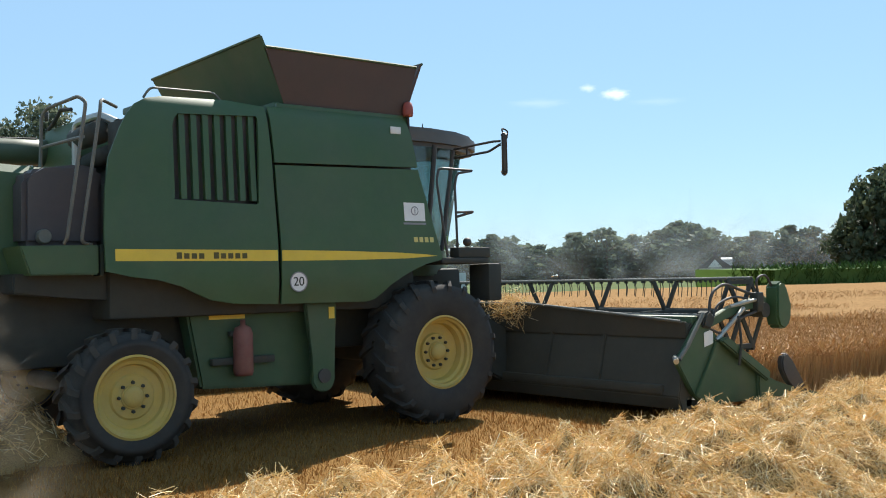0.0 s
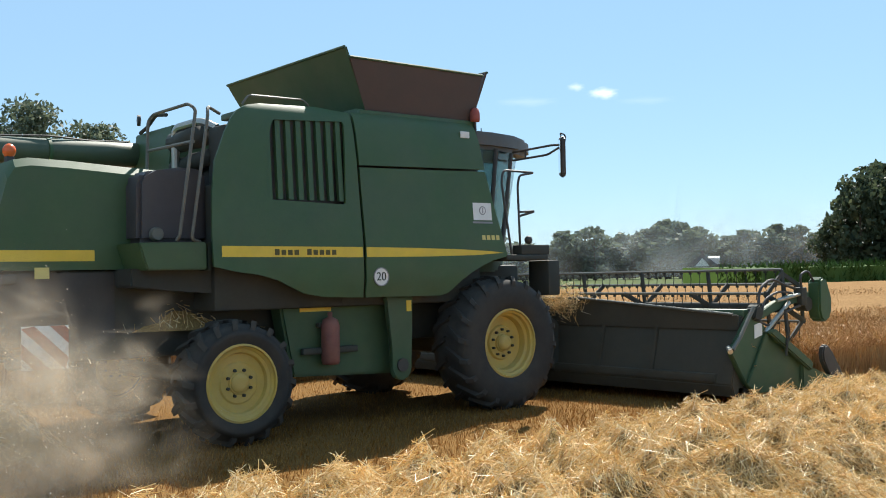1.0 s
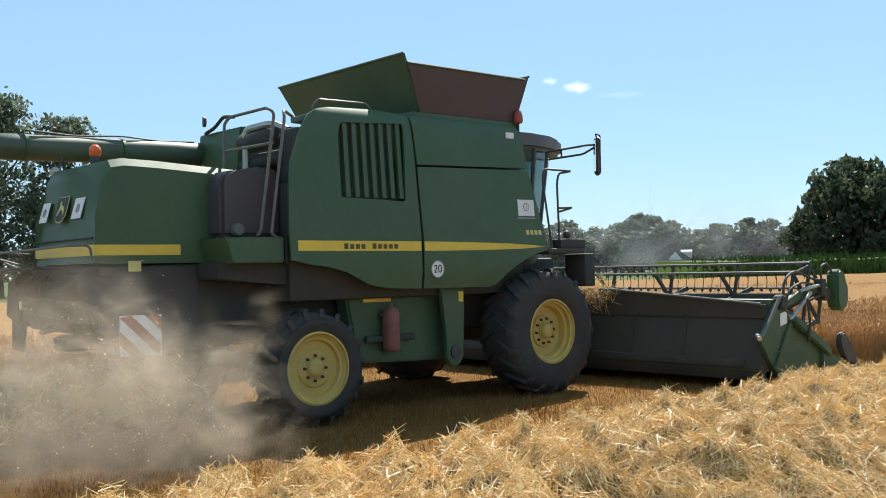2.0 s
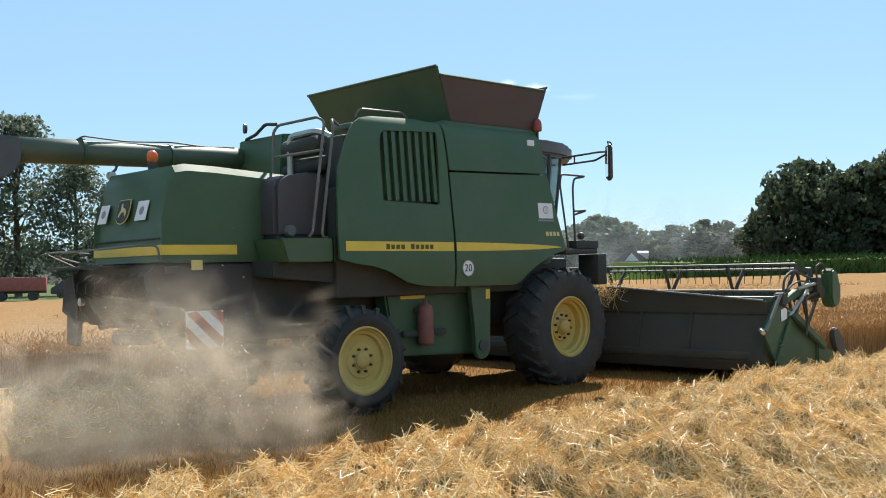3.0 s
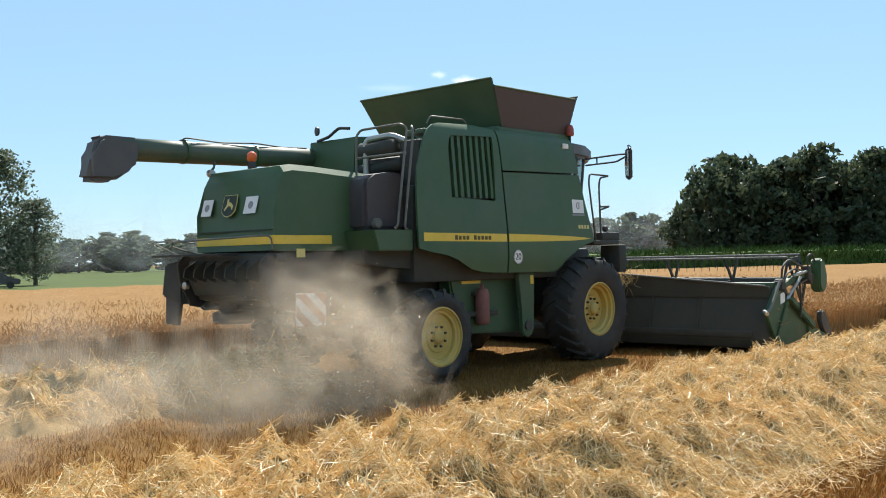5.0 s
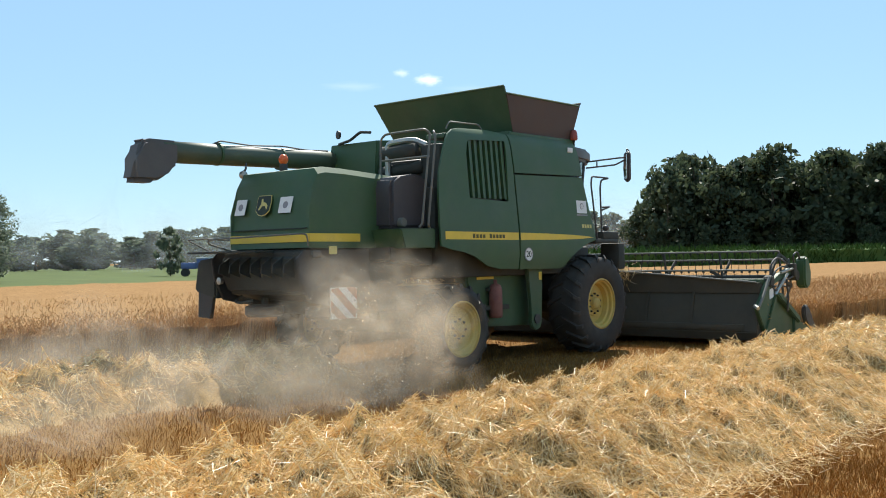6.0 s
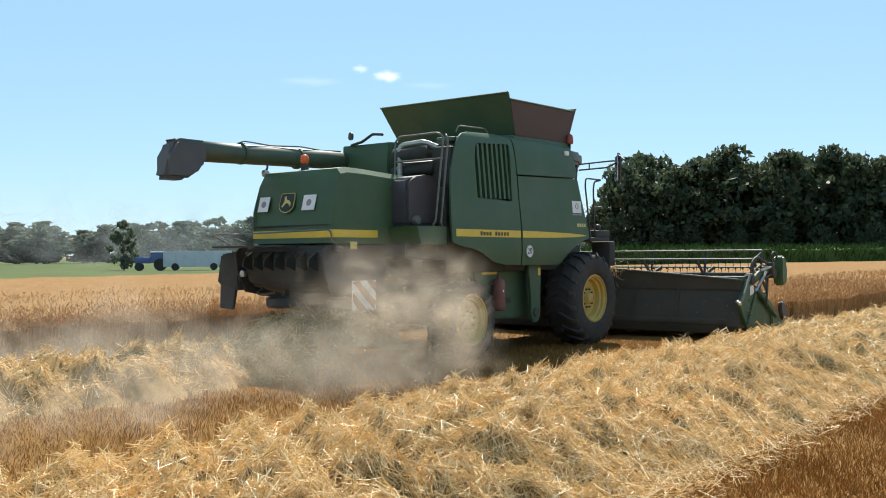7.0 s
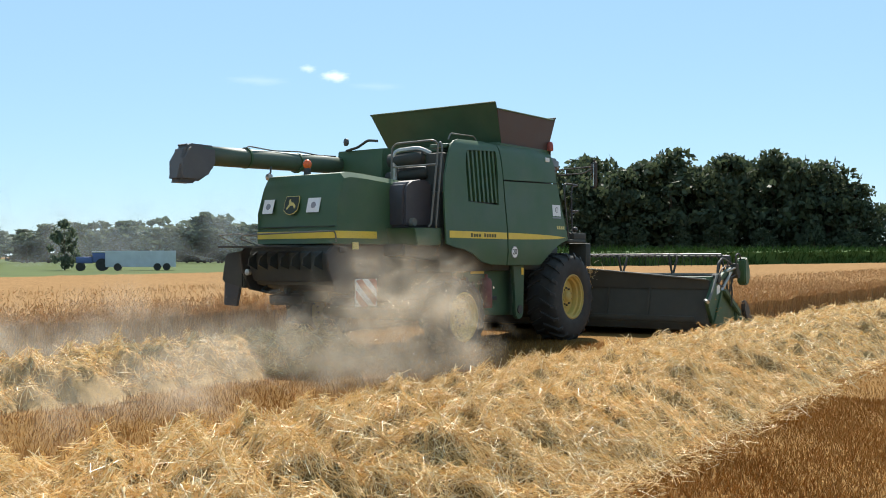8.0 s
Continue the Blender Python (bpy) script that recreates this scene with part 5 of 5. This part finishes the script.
# ---- trees and distance ----
def crown_mesh(name, seed, height, width, clumps, leaves, leaf, material, low=0.12):
    """Leaves in clumps round the limbs, with gaps; uneven outline."""
    rng = np.random.default_rng(seed)
    z = rng.uniform(low, 0.97, clumps)
    prof = np.sin(np.pi * np.clip((z - low) / (1.02 - low), 0, 1) ** 0.75) ** 0.7
    az = rng.uniform(0, 2 * np.pi, clumps)
    rad = width / 2 * prof * rng.uniform(0.35, 1.05, clumps)
    c = np.stack([rad * np.cos(az), rad * np.sin(az), z * height], 1)
    size = rng.uniform(0.06, 0.13, clumps) * height
    idx = np.repeat(np.arange(clumps), leaves)
    n = len(idx)
    g = rng.normal(0, 1, (n, 3))
    g /= np.linalg.norm(g, axis=1)[:, None]
    p = c[idx] + g * (size[idx] * rng.uniform(0.3, 1.0, n) ** 0.5)[:, None] * np.array([1.1, 1.1, 0.75])
    a = rng.normal(0, 1, (n, 3))
    a /= np.linalg.norm(a, axis=1)[:, None]
    b = np.cross(a, rng.normal(0, 1, (n, 3)))
    b /= np.linalg.norm(b, axis=1)[:, None]
    s = (leaf * rng.uniform(0.6, 1.4, n))[:, None]
    v = np.stack([p - a * s, p + b * s * 0.6, p + a * s, p - b * s * 0.6], 1).reshape(-1, 3)
    v[:, 2] = np.maximum(v[:, 2], 0.3)
    q = np.arange(n * 4).reshape(-1, 4)
    return fast_mesh(name, v, q, material), c


def tree_kind(seed, height, width, clumps, leaves, leaf, material, label, low=0.12):
    root = thing("tree", label, "tree", "trees round the field")
    me, c = crown_mesh("crown", seed, height, width, clumps, leaves, leaf, material, low)
    crown = new("crown", me)
    crown.parent = root
    rng = random.Random(seed)
    part("trunk", tube(bmesh.new(), [(0, 0, -0.2), (0.1, 0.05, height * 0.25), (0.0, 0.1, height * 0.55), (0.1, 0.0, height * 0.88)], [height * 0.022, height * 0.018, height * 0.011, height * 0.004], 8), BARK, root)
    for k in range(9):
        q = c[rng.randrange(len(c))]
        z0 = min(q[2] * 0.75, height * 0.6)
        part("limb", tube(bmesh.new(), [(0, 0, z0), (q[0] * 0.5, q[1] * 0.5, (z0 + q[2]) / 2), tuple(q)], [height * 0.008, height * 0.005, height * 0.002], 5), BARK, root)
    return root


oak = tree_kind(3, 10.0, 8.0, 120, 26, 0.30, LEAF, "broad dark green broadleaf tree in full leaf", 0.05)
elm = tree_kind(4, 10.0, 6.4, 120, 26, 0.30, LEAF, "tall dark green broadleaf tree in full leaf", 0.05)
ash = tree_kind(5, 10.0, 7.2, 105, 26, 0.31, LEAF, "uneven dark green broadleaf tree in full leaf", 0.05)
poplar = tree_kind(6, 10.0, 5.2, 120, 60, 0.13, LEAF_PALE, "tall thin-leaved silvery tree with gaps in its crown", 0.10)
KINDS = [oak, elm, ash]
# far trees: their leaf colour already holds the haze
FAR_KINDS = [tree_kind(21, 10.0, 9.0, 55, 18, 0.52, LEAF_HAZED, "far broadleaf tree with distance haze painted into its leaves", 0.03), tree_kind(22, 10.0, 7.0, 55, 18, 0.52, LEAF_HAZED, "far broadleaf tree with distance haze painted into its leaves", 0.03)]
used = set()


def plant(kind, x, y, h, wide=1.0, turn=0.0):
    if kind.name not in used:
        used.add(kind.name)
        ob = kind
        ob.matrix_basis = pose(x, y, 0, 0, 0, turn)
    else:
        ob = copy_thing(kind, pose(x, y, 0, 0, 0, turn))
    ob.scale = (h / 10 * wide, h / 10 * wide, h / 10)
    return ob


rnd = random.Random(8)
# dark wood behind the maize: direction in degrees clockwise from +y, and tree height
for az, d, h in ((60.6, 150, 9.4), (61.8, 147, 14.6), (63.2, 152, 16.2), (64.6, 147, 13.8), (65.9, 150, 15.0), (67.2, 148, 16.2), (68.7, 153, 14.2), (70.2, 148, 15.4), (71.5, 150, 13.6), (72.6, 149, 15.0), (73.9, 149, 14.6), (75.2, 150, 13.8), (76.6, 149, 11.4), (78.0, 152, 8.6),
                 (62.6, 160, 16.4), (66.6, 163, 16.0), (69.6, 164, 15.6), (73.0, 164, 15.0), (75.6, 163, 13.2), (68.2, 156, 14.4), (71.0, 157, 15.2), (74.3, 157, 13.6), (64.8, 156, 14.2),
                 (61.2, 143, 5.0), (63.6, 142, 4.6), (65.4, 142, 5.4), (67.8, 142, 5.0), (69.8, 142, 5.6), (72.0, 142, 5.0), (74.6, 142, 5.2), (76.4, 142, 4.8), (79.5, 156, 6.0), (81.0, 158, 5.0)):
    plant(KINDS[rnd.randrange(3)], d * math.sin(radians(az)), d * math.cos(radians(az)), h * rnd.uniform(0.95, 1.04), rnd.uniform(0.85, 1.1), rnd.uniform(0, 360))
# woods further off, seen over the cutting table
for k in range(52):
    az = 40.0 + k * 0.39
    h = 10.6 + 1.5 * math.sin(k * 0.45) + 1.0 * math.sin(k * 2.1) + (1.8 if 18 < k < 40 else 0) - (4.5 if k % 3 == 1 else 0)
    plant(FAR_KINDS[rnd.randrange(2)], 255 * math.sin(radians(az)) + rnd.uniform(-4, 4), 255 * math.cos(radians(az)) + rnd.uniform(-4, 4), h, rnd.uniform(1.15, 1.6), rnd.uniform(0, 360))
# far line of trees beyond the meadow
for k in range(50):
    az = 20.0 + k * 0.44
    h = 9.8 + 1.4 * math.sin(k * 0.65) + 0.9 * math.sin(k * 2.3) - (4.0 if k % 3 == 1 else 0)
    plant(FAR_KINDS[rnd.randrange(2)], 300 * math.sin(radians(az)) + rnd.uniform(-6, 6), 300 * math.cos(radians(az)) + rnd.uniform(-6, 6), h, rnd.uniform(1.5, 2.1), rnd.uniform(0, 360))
# silvery trees near the field's far corner
for x, y, h, w in ((33.5, 105.0, 20.0, 1.0), (29.0, 106.0, 18.0, 1.0), (39.5, 103.5, 18.0, 1.0), (44.5, 101.0, 13.5, 1.1), (48.0, 100.0, 8.6, 1.2), (24.0, 108.0, 19.0, 1.0)):
    plant(poplar, x, y, h, w, rnd.uniform(0, 360))
plant(ash, 166.0, 236.0, 10.5, 0.9, 40)
plant(FAR_KINDS[0], 78.4, 113.9, 6.2, 0.7, 70)


def maize():
    rng = np.random.default_rng(9)
    n = 11000
    s = rng.uniform(0, 1, n)
    depth = rng.uniform(0, 1, n) ** 1.6 * 9
    ex, ey = 76 + (150 - 76) * s, 49 - 0.5 * (150 - 76) * s
    nx, ny = 0.447, 0.894
    p = np.stack([ex + nx * depth + 0.6, ey + ny * depth + 0.8, rng.uniform(0.0, 1.0, n)], 1)
    p[:, 2] = rng.uniform(0.2, 2.0, n)
    az = rng.uniform(0, 2 * np.pi, n)
    d = np.stack([0.6 * np.cos(az), 0.6 * np.sin(az), rng.uniform(0.4, 1.4, n)], 1)
    v, q = stalk_arrays(p, d, rng.uniform(0.5, 0.9, n), np.full(n, 0.07), rng, taper=0.2)
    xs = np.linspace(76, 150, 60)
    core = []
    for off, z in ((1.2, 0.0), (1.2, 1.9), (16, 2.1), (16, 0.0)):
        core.append(np.stack([xs + nx * off, 56 - 0.5 * (xs - 62) + ny * off, np.full(60, z) + (0.15 * wave(xs, 0 * xs, off) if z else 0)], 1))
    cv = np.concatenate(core)
    i = np.arange(59)[:, None]
    cq = np.concatenate([np.concatenate([i + 60 * j, i + 1 + 60 * j, i + 61 + 60 * j, i + 60 + 60 * j], 1) for j in range(3)])
    v, q = joined([(v, q), (cv, cq)])
    tagged(new("maize_field", fast_mesh("maize_field", v, q, MAIZE)), "strip of tall green maize beyond the wheat", "maize", kind="stuff")


def meadow():
    bm = bmesh.new()
    vs = [bm.verts.new(p) for p in ((-300, 72, 0.0), (45, 55, 0.0), (62, 57, 0.0), (75, 66, 0.0), (260, 150, 0.0), (500, 700, 0.0), (-300, 700, 0.0))]
    bm.faces.new(vs)
    part("meadow", bm, GRASS, None, "flat green meadow beyond the wheat")
    tagged(bpy.data.objects["meadow"], category="meadow", kind="structure")


def house():
    h = thing("house", "pale rendered house with a dark tiled roof among trees", "house", at=(162, 118, 0))
    h.matrix_basis = pose(168, 123, 0, 0, 0, 35)
    part("wall", span(bmesh.new(), (-4.5, -3, 0), (4.5, 3, 2.6)), WALL, h)
    part("roof", prism(bmesh.new(), [(-3.4, 2.5), (0, 5.0), (3.4, 2.5)], "x", -4.8, 4.8), ROOF, h)
    for s in (-1, 1):
        part("gable", prism(bmesh.new(), [(-1.4, 2.6), (0, 4.2), (1.4, 2.6)], "x", -4.81 if s < 0 else 4.6, -4.6 if s < 0 else 4.81), WALL, h)
    d = part("dormer", prism(bmesh.new(), [(0.2, 3.0), (1.6, 3.0), (1.6, 4.2), (0.9, 4.6), (0.2, 4.2)], "y", -3.2, -1.0), WALL, h)
    for x in (-3, -1, 1.2, 3):
        w = part("window", span(bmesh.new(), (x - 0.45, -3.05, 0.9), (x + 0.45, -2.98, 2.1)), CAR_PAINT, h)
    part("chimney", span(bmesh.new(), (-2.2, -0.3, 4.4), (-1.7, 0.3, 5.6)), ROOF, h)


def tractor_trailer():
    t = thing("tractor", "blue tractor standing at the far field edge", "tractor")
    t.matrix_basis = pose(77.5, 105.2, 0, 0, 0, -40)
    part("bonnet", span(bmesh.new(), (-2.9, -0.6, 0.9), (-1.0, 0.6, 1.7), 0.1), BLUE, t)
    part("cab", span(bmesh.new(), (-1.0, -0.8, 1.0), (0.6, 0.8, 2.2), 0.1), BLUE, t)
    part("cab_roof", span(bmesh.new(), (-1.1, -0.85, 2.2), (0.7, 0.85, 2.35), 0.05), WALL, t)
    for x, r in ((-2.4, 0.5), (0.1, 0.75)):
        for y in (-0.8, 0.8):
            part("wheel", tube(bmesh.new(), [(x, y - 0.2, r), (x, y + 0.2, r)], r, 18), RUBBER, t)
    g = thing("trailer", "long pale grain trailer behind the tractor", "trailer")
    g.matrix_basis = pose(80.95, 102.35, 0, 0, 0, -40)
    part("body", prism(bmesh.new(), [(-1.1, 0.45), (1.1, 0.45), (1.2, 2.4), (-1.2, 2.4)], "x", -4.0, 4.2, 0.03), TRAILER, g)
    for k in range(7):
        part("body_post", span(bmesh.new(), (-3.8 + k * 1.27, -1.26, 0.9), (-3.7 + k * 1.27, -1.18, 2.35)), TRAILER, g)
    part("chassis", span(bmesh.new(), (-4.6, -0.5, 0.7), (4.0, 0.5, 0.9)), DARK_STEEL, g)
    for x in (-2.6, 2.0, 3.1):
        for y in (-0.95, 0.95):
            part("wheel", tube(bmesh.new(), [(x, y - 0.18, 0.45), (x, y + 0.18, 0.45)], 0.45, 18), RUBBER, g)


def parked_vehicles():
    c = thing("car", "dark parked car at the field edge", "car")
    c.matrix_basis = pose(39.5, 90.0, 0, 0, 0, -25)
    part("body", prism(bmesh.new(), [(-2.1, 0.35), (2.1, 0.35), (2.15, 0.8), (1.2, 0.95), (0.6, 1.42), (-1.2, 1.45), (-1.9, 0.95), (-2.15, 0.85)], "y", -0.85, 0.85, 0.06), CAR_PAINT, c)
    for x in (-1.3, 1.3):
        for y in (-0.8, 0.8):
            part("wheel", tube(bmesh.new(), [(x, y - 0.1, 0.32), (x, y + 0.1, 0.32)], 0.32, 16), RUBBER, c)
    r = thing("farm_trailer", "red farm trailer parked at the field edge", "trailer")
    r.matrix_basis = pose(32.0, 84.0, 0, 0, 0, -25)
    part("body", span(bmesh.new(), (-2.2, -1.0, 0.8), (2.2, 1.0, 1.9), 0.04), RED, r)
    part("chassis", span(bmesh.new(), (-3.2, -0.3, 0.6), (2.2, 0.3, 0.8)), DARK_STEEL, r)
    for x in (-1.2, 1.2):
        for y in (-0.9, 0.9):
            part("wheel", tube(bmesh.new(), [(x, y - 0.15, 0.4), (x, y + 0.15, 0.4)], 0.4, 16), RUBBER, r)


maize()
meadow()
house()
tractor_trailer()
parked_vehicles()


# ---- dust, chaff and added far haze ----
def dust_cloud(seed, flakes, size, spread, label="bright flecks of chaff flying in the dust"):
    """Tiny flakes, thick in the middle and thinning outwards."""
    rng = np.random.default_rng(seed)
    lobes = rng.normal(0, 0.55, (9, 3))
    w = rng.uniform(0.35, 0.8, 9)
    k = rng.integers(0, 9, flakes)
    p = (lobes[k] + rng.normal(0, 1, (flakes, 3)) * w[k][:, None]) * np.array(spread)
    a, b = rng.normal(0, 1, (flakes, 3)), rng.normal(0, 1, (flakes, 3))
    s = (size * rng.uniform(0.5, 1.5, flakes))[:, None]
    v = np.stack([p, p + a * s, p + b * s], 1).reshape(-1, 3)
    me = fast_mesh("chaff_specks", v, np.arange(flakes * 3).reshape(-1, 3), CHAFF)
    return tagged(new("chaff_specks", me), label, kind="stuff")


def wisp_cloud(seed, wisps, sizes, spread, material, label):
    """Soft six-sided wisps of dust and haze: thick in the middle of each, thinned out to nothing at its rim."""
    rng = np.random.default_rng(seed)
    lobes, w = rng.normal(0, 0.5, (9, 3)), rng.uniform(0.5, 0.8, 9)
    k = rng.integers(0, 9, wisps)
    p = (lobes[k] + rng.normal(0, 1, (wisps, 3)) * w[k][:, None]) * np.array(spread)
    a = rng.normal(0, 1, (wisps, 3))
    a /= np.linalg.norm(a, axis=1)[:, None]
    b = np.cross(a, rng.normal(0, 1, (wisps, 3)))
    b /= np.linalg.norm(b, axis=1)[:, None]
    c = np.cross(a, b)
    r = (sizes[0] + (sizes[1] - sizes[0]) * rng.uniform(0, 1, wisps) ** 2)[:, None]
    ring = [p + r * rng.uniform(0.8, 1.2, (wisps, 1)) * (math.cos(math.pi * j / 3) * a + math.sin(math.pi * j / 3) * b) + 0.15 * r * rng.normal(0, 1, (wisps, 1)) * c for j in range(6)]
    v = np.stack([p, *ring], 1).reshape(-1, 3)
    base = (np.arange(wisps) * 7)[:, None]
    q = np.concatenate([np.concatenate([base, base + 1 + j, base + 1 + (j + 1) % 6], 1) for j in range(6)])
    me = fast_mesh("chaff_dust", v, q, material, True)
    thick = me.attributes.new("thickness", "FLOAT", "POINT")
    thick.data.foreach_set("value", np.tile(np.array([1, 0, 0, 0, 0, 0, 0], np.float32), wisps))
    return tagged(new("chaff_dust", me), label, "dust", "chaff dust", "stuff")


clouds = []


def riding_dust():
    """The thick plume that the harvester throws out beside its rear wheels, and the haze that hangs where it has passed."""
    for k, (x, y, z, sx, sy, sz, n) in enumerate(((-6.15, -2.75, 0.55, 0.32, 0.36, 0.38, 22), (-6.65, -2.9, 0.82, 0.42, 0.40, 0.44, 26), (-7.4, -2.7, 0.88, 0.50, 0.45, 0.42, 24),
                                                  (-6.8, -3.1, 0.32, 0.60, 0.40, 0.20, 22), (-8.1, -2.3, 0.55, 0.80, 0.60, 0.34, 24), (-7.0, -2.6, 1.30, 0.50, 0.42, 0.36, 8))):
        ob = wisp_cloud(100 + k, 8 * n, (0.22, 0.60), (sx, sy, sz), PLUME, "plume of pale chaff dust blown out behind the harvester")
        specks = dust_cloud(120 + k, 260, 0.0065, (1.2 * sx, 1.2 * sy, 1.2 * sz))
        specks.parent = ob
        rows = []
        for j in range(17):
            t = 0.5 * j
            u = 0.9 * t + 1.7 * k
            rows.append((t, ride(t, x + 0.14 * math.sin(u), y + 0.10 * math.cos(1.3 * u), z + 0.10 * math.sin(0.8 * u + 1), 0, 12 * math.sin(u), 14 * math.cos(0.7 * u))))
        clouds.append((ob, rows))
    for k, (x, y, z, sx, sy, sz) in enumerate(((-7.4, 2.0, 0.55, 0.8, 0.8, 0.34), (-9.0, 1.4, 0.50, 1.0, 1.0, 0.30), (-10.8, 0.7, 0.45, 1.2, 1.1, 0.26), (-13.0, 0.2, 0.40, 1.4, 1.2, 0.22),
                                               (-8.8, -1.6, 0.42, 1.0, 0.7, 0.24), (-7.4, -3.0, 0.30, 0.8, 0.5, 0.16), (-10.6, -2.6, 0.30, 1.2, 0.7, 0.16))):
        ob = wisp_cloud(140 + k, 70, (0.35, 0.9), (sx, sy, sz), HAZE, "thin haze of chaff dust drifting over the stubble")
        clouds.append((ob, [(t, ride(t, x - 0.12 * (t - 4.0), y, z + 0.02 * math.sin(t + k), 0, 0, 2.5 * (t - 4.0))) for t in range(9)]))


def far_haze():
    """Wisps added as distance haze, to pale the far woods behind them."""
    ob = wisp_cloud(160, 420, (5.0, 12.0), (1, 1, 1), FAR_HAZE, "see-through haze wisps added to pale the far woods")
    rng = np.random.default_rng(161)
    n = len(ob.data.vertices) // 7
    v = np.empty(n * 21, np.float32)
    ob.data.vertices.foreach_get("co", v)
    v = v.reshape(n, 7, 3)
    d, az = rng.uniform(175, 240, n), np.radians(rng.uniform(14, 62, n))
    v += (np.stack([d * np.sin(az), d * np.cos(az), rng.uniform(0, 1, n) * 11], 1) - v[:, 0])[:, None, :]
    v[:, :, 2] = np.maximum(v[:, :, 2], 0.05)
    ob.data.vertices.foreach_set("co", np.ascontiguousarray(v, dtype=np.float32).ravel())
    ob.data.update()


def ride(t, x, y, z, rx=0, ry=0, rz=0):
    return pose(drive_x(t) + x, LANE + y, z, rx, ry, rz)


riding_dust()
far_haze()


# ---- what moves ----
def motions():
    walk(combine, [(t, pose(x, LANE, 0)) for t, x in DRIVE])
    times = [0.25 * k for k in range(33)]
    for ob, r in wheels:
        at = ob.matrix_basis.translation.copy()
        walk(ob, [(t, pose(*at, 0, math.degrees((drive_x(t) - DRIVE[0][1]) / r), 0)) for t in times])
    walk(reel_ob, [(t, pose(*REEL_AXIS, 0, 143 * t, 0)) for t in times])
    for ob, c, s in reel_tines:
        walk(ob, [(t, pose(c, 0, s, 0, -143 * t, 0)) for t in times])
    # wheat: stands, is cut, tips back into the cutting table and rides along
    for ob, x in zip(wheat_strips, STRIP_X):
        tc = float(np.interp(x - 3.75, [b for a, b in DRIVE], [a for a, b in DRIVE]))
        rows = [(0.0, pose(x, LANE, 0))]
        if tc > 0.25:
            rows.append((tc - 0.05, pose(x, LANE, 0)))
        for dt, dx, z, tip in ((0.2, 3.45, 0.12, -25), (0.5, 3.15, 0.22, -60), (0.9, 2.98, 0.42, -80)):
            if tc + dt < 8.0:
                rows.append((tc + dt, ride(tc + dt, dx, 0, z, 0, tip, 0)))
        if tc + 0.9 < 7.5:
            rows += [(t, ride(t, 2.98, 0, 0.42, 0, -80, 0)) for t in (3.0, 4.5, 6.0) if t > tc + 1.2]
            rows.append((8.0, ride(8.0, 2.98, 0, 0.42, 0, -80, 0)))
        elif rows[-1][0] < 8.0:
            rows.append((8.0, rows[-1][1] if tc > 8 else ride(8.0, 3.1, 0, 0.25, 0, -60, 0)))
        walk(ob, rows)
    # straw: rides inside the hood, drops out behind it and stays lying
    for ob, x in zip(swath_bits, SWATH_X):
        tr = float(np.interp(x + 5.9, [b for a, b in DRIVE], [a for a, b in DRIVE]))
        inside = (-2.75, 0.0, 1.7, 0, 0, 88)
        rows = []
        if tr > 0.6:
            rows = [(t, ride(t, *inside)) for t in (0.0, 1.5, 3.0, 4.5, 6.0) if t < tr - 0.7] or [(0.0, ride(0.0, *inside))]
            if tr - 0.55 > rows[-1][0] + 0.05:
                rows.append((tr - 0.55, ride(tr - 0.55, *inside)))
            rows.append((tr - 0.2, ride(tr - 0.2, -5.5, 0, 0.9, 0, 0, 60)))
        else:
            rows = [(0.0, pose(x, LANE, 0.0))]
        if tr > 0.6:
            rows.append((tr + 0.1, pose(x, LANE, 0.0)))
        if rows[-1][0] < 8.0:
            rows.append((8.0, pose(x, LANE, 0.0)))
        walk(ob, rows)
    for ob, rows in clouds:
        walk(ob, rows)


motions()
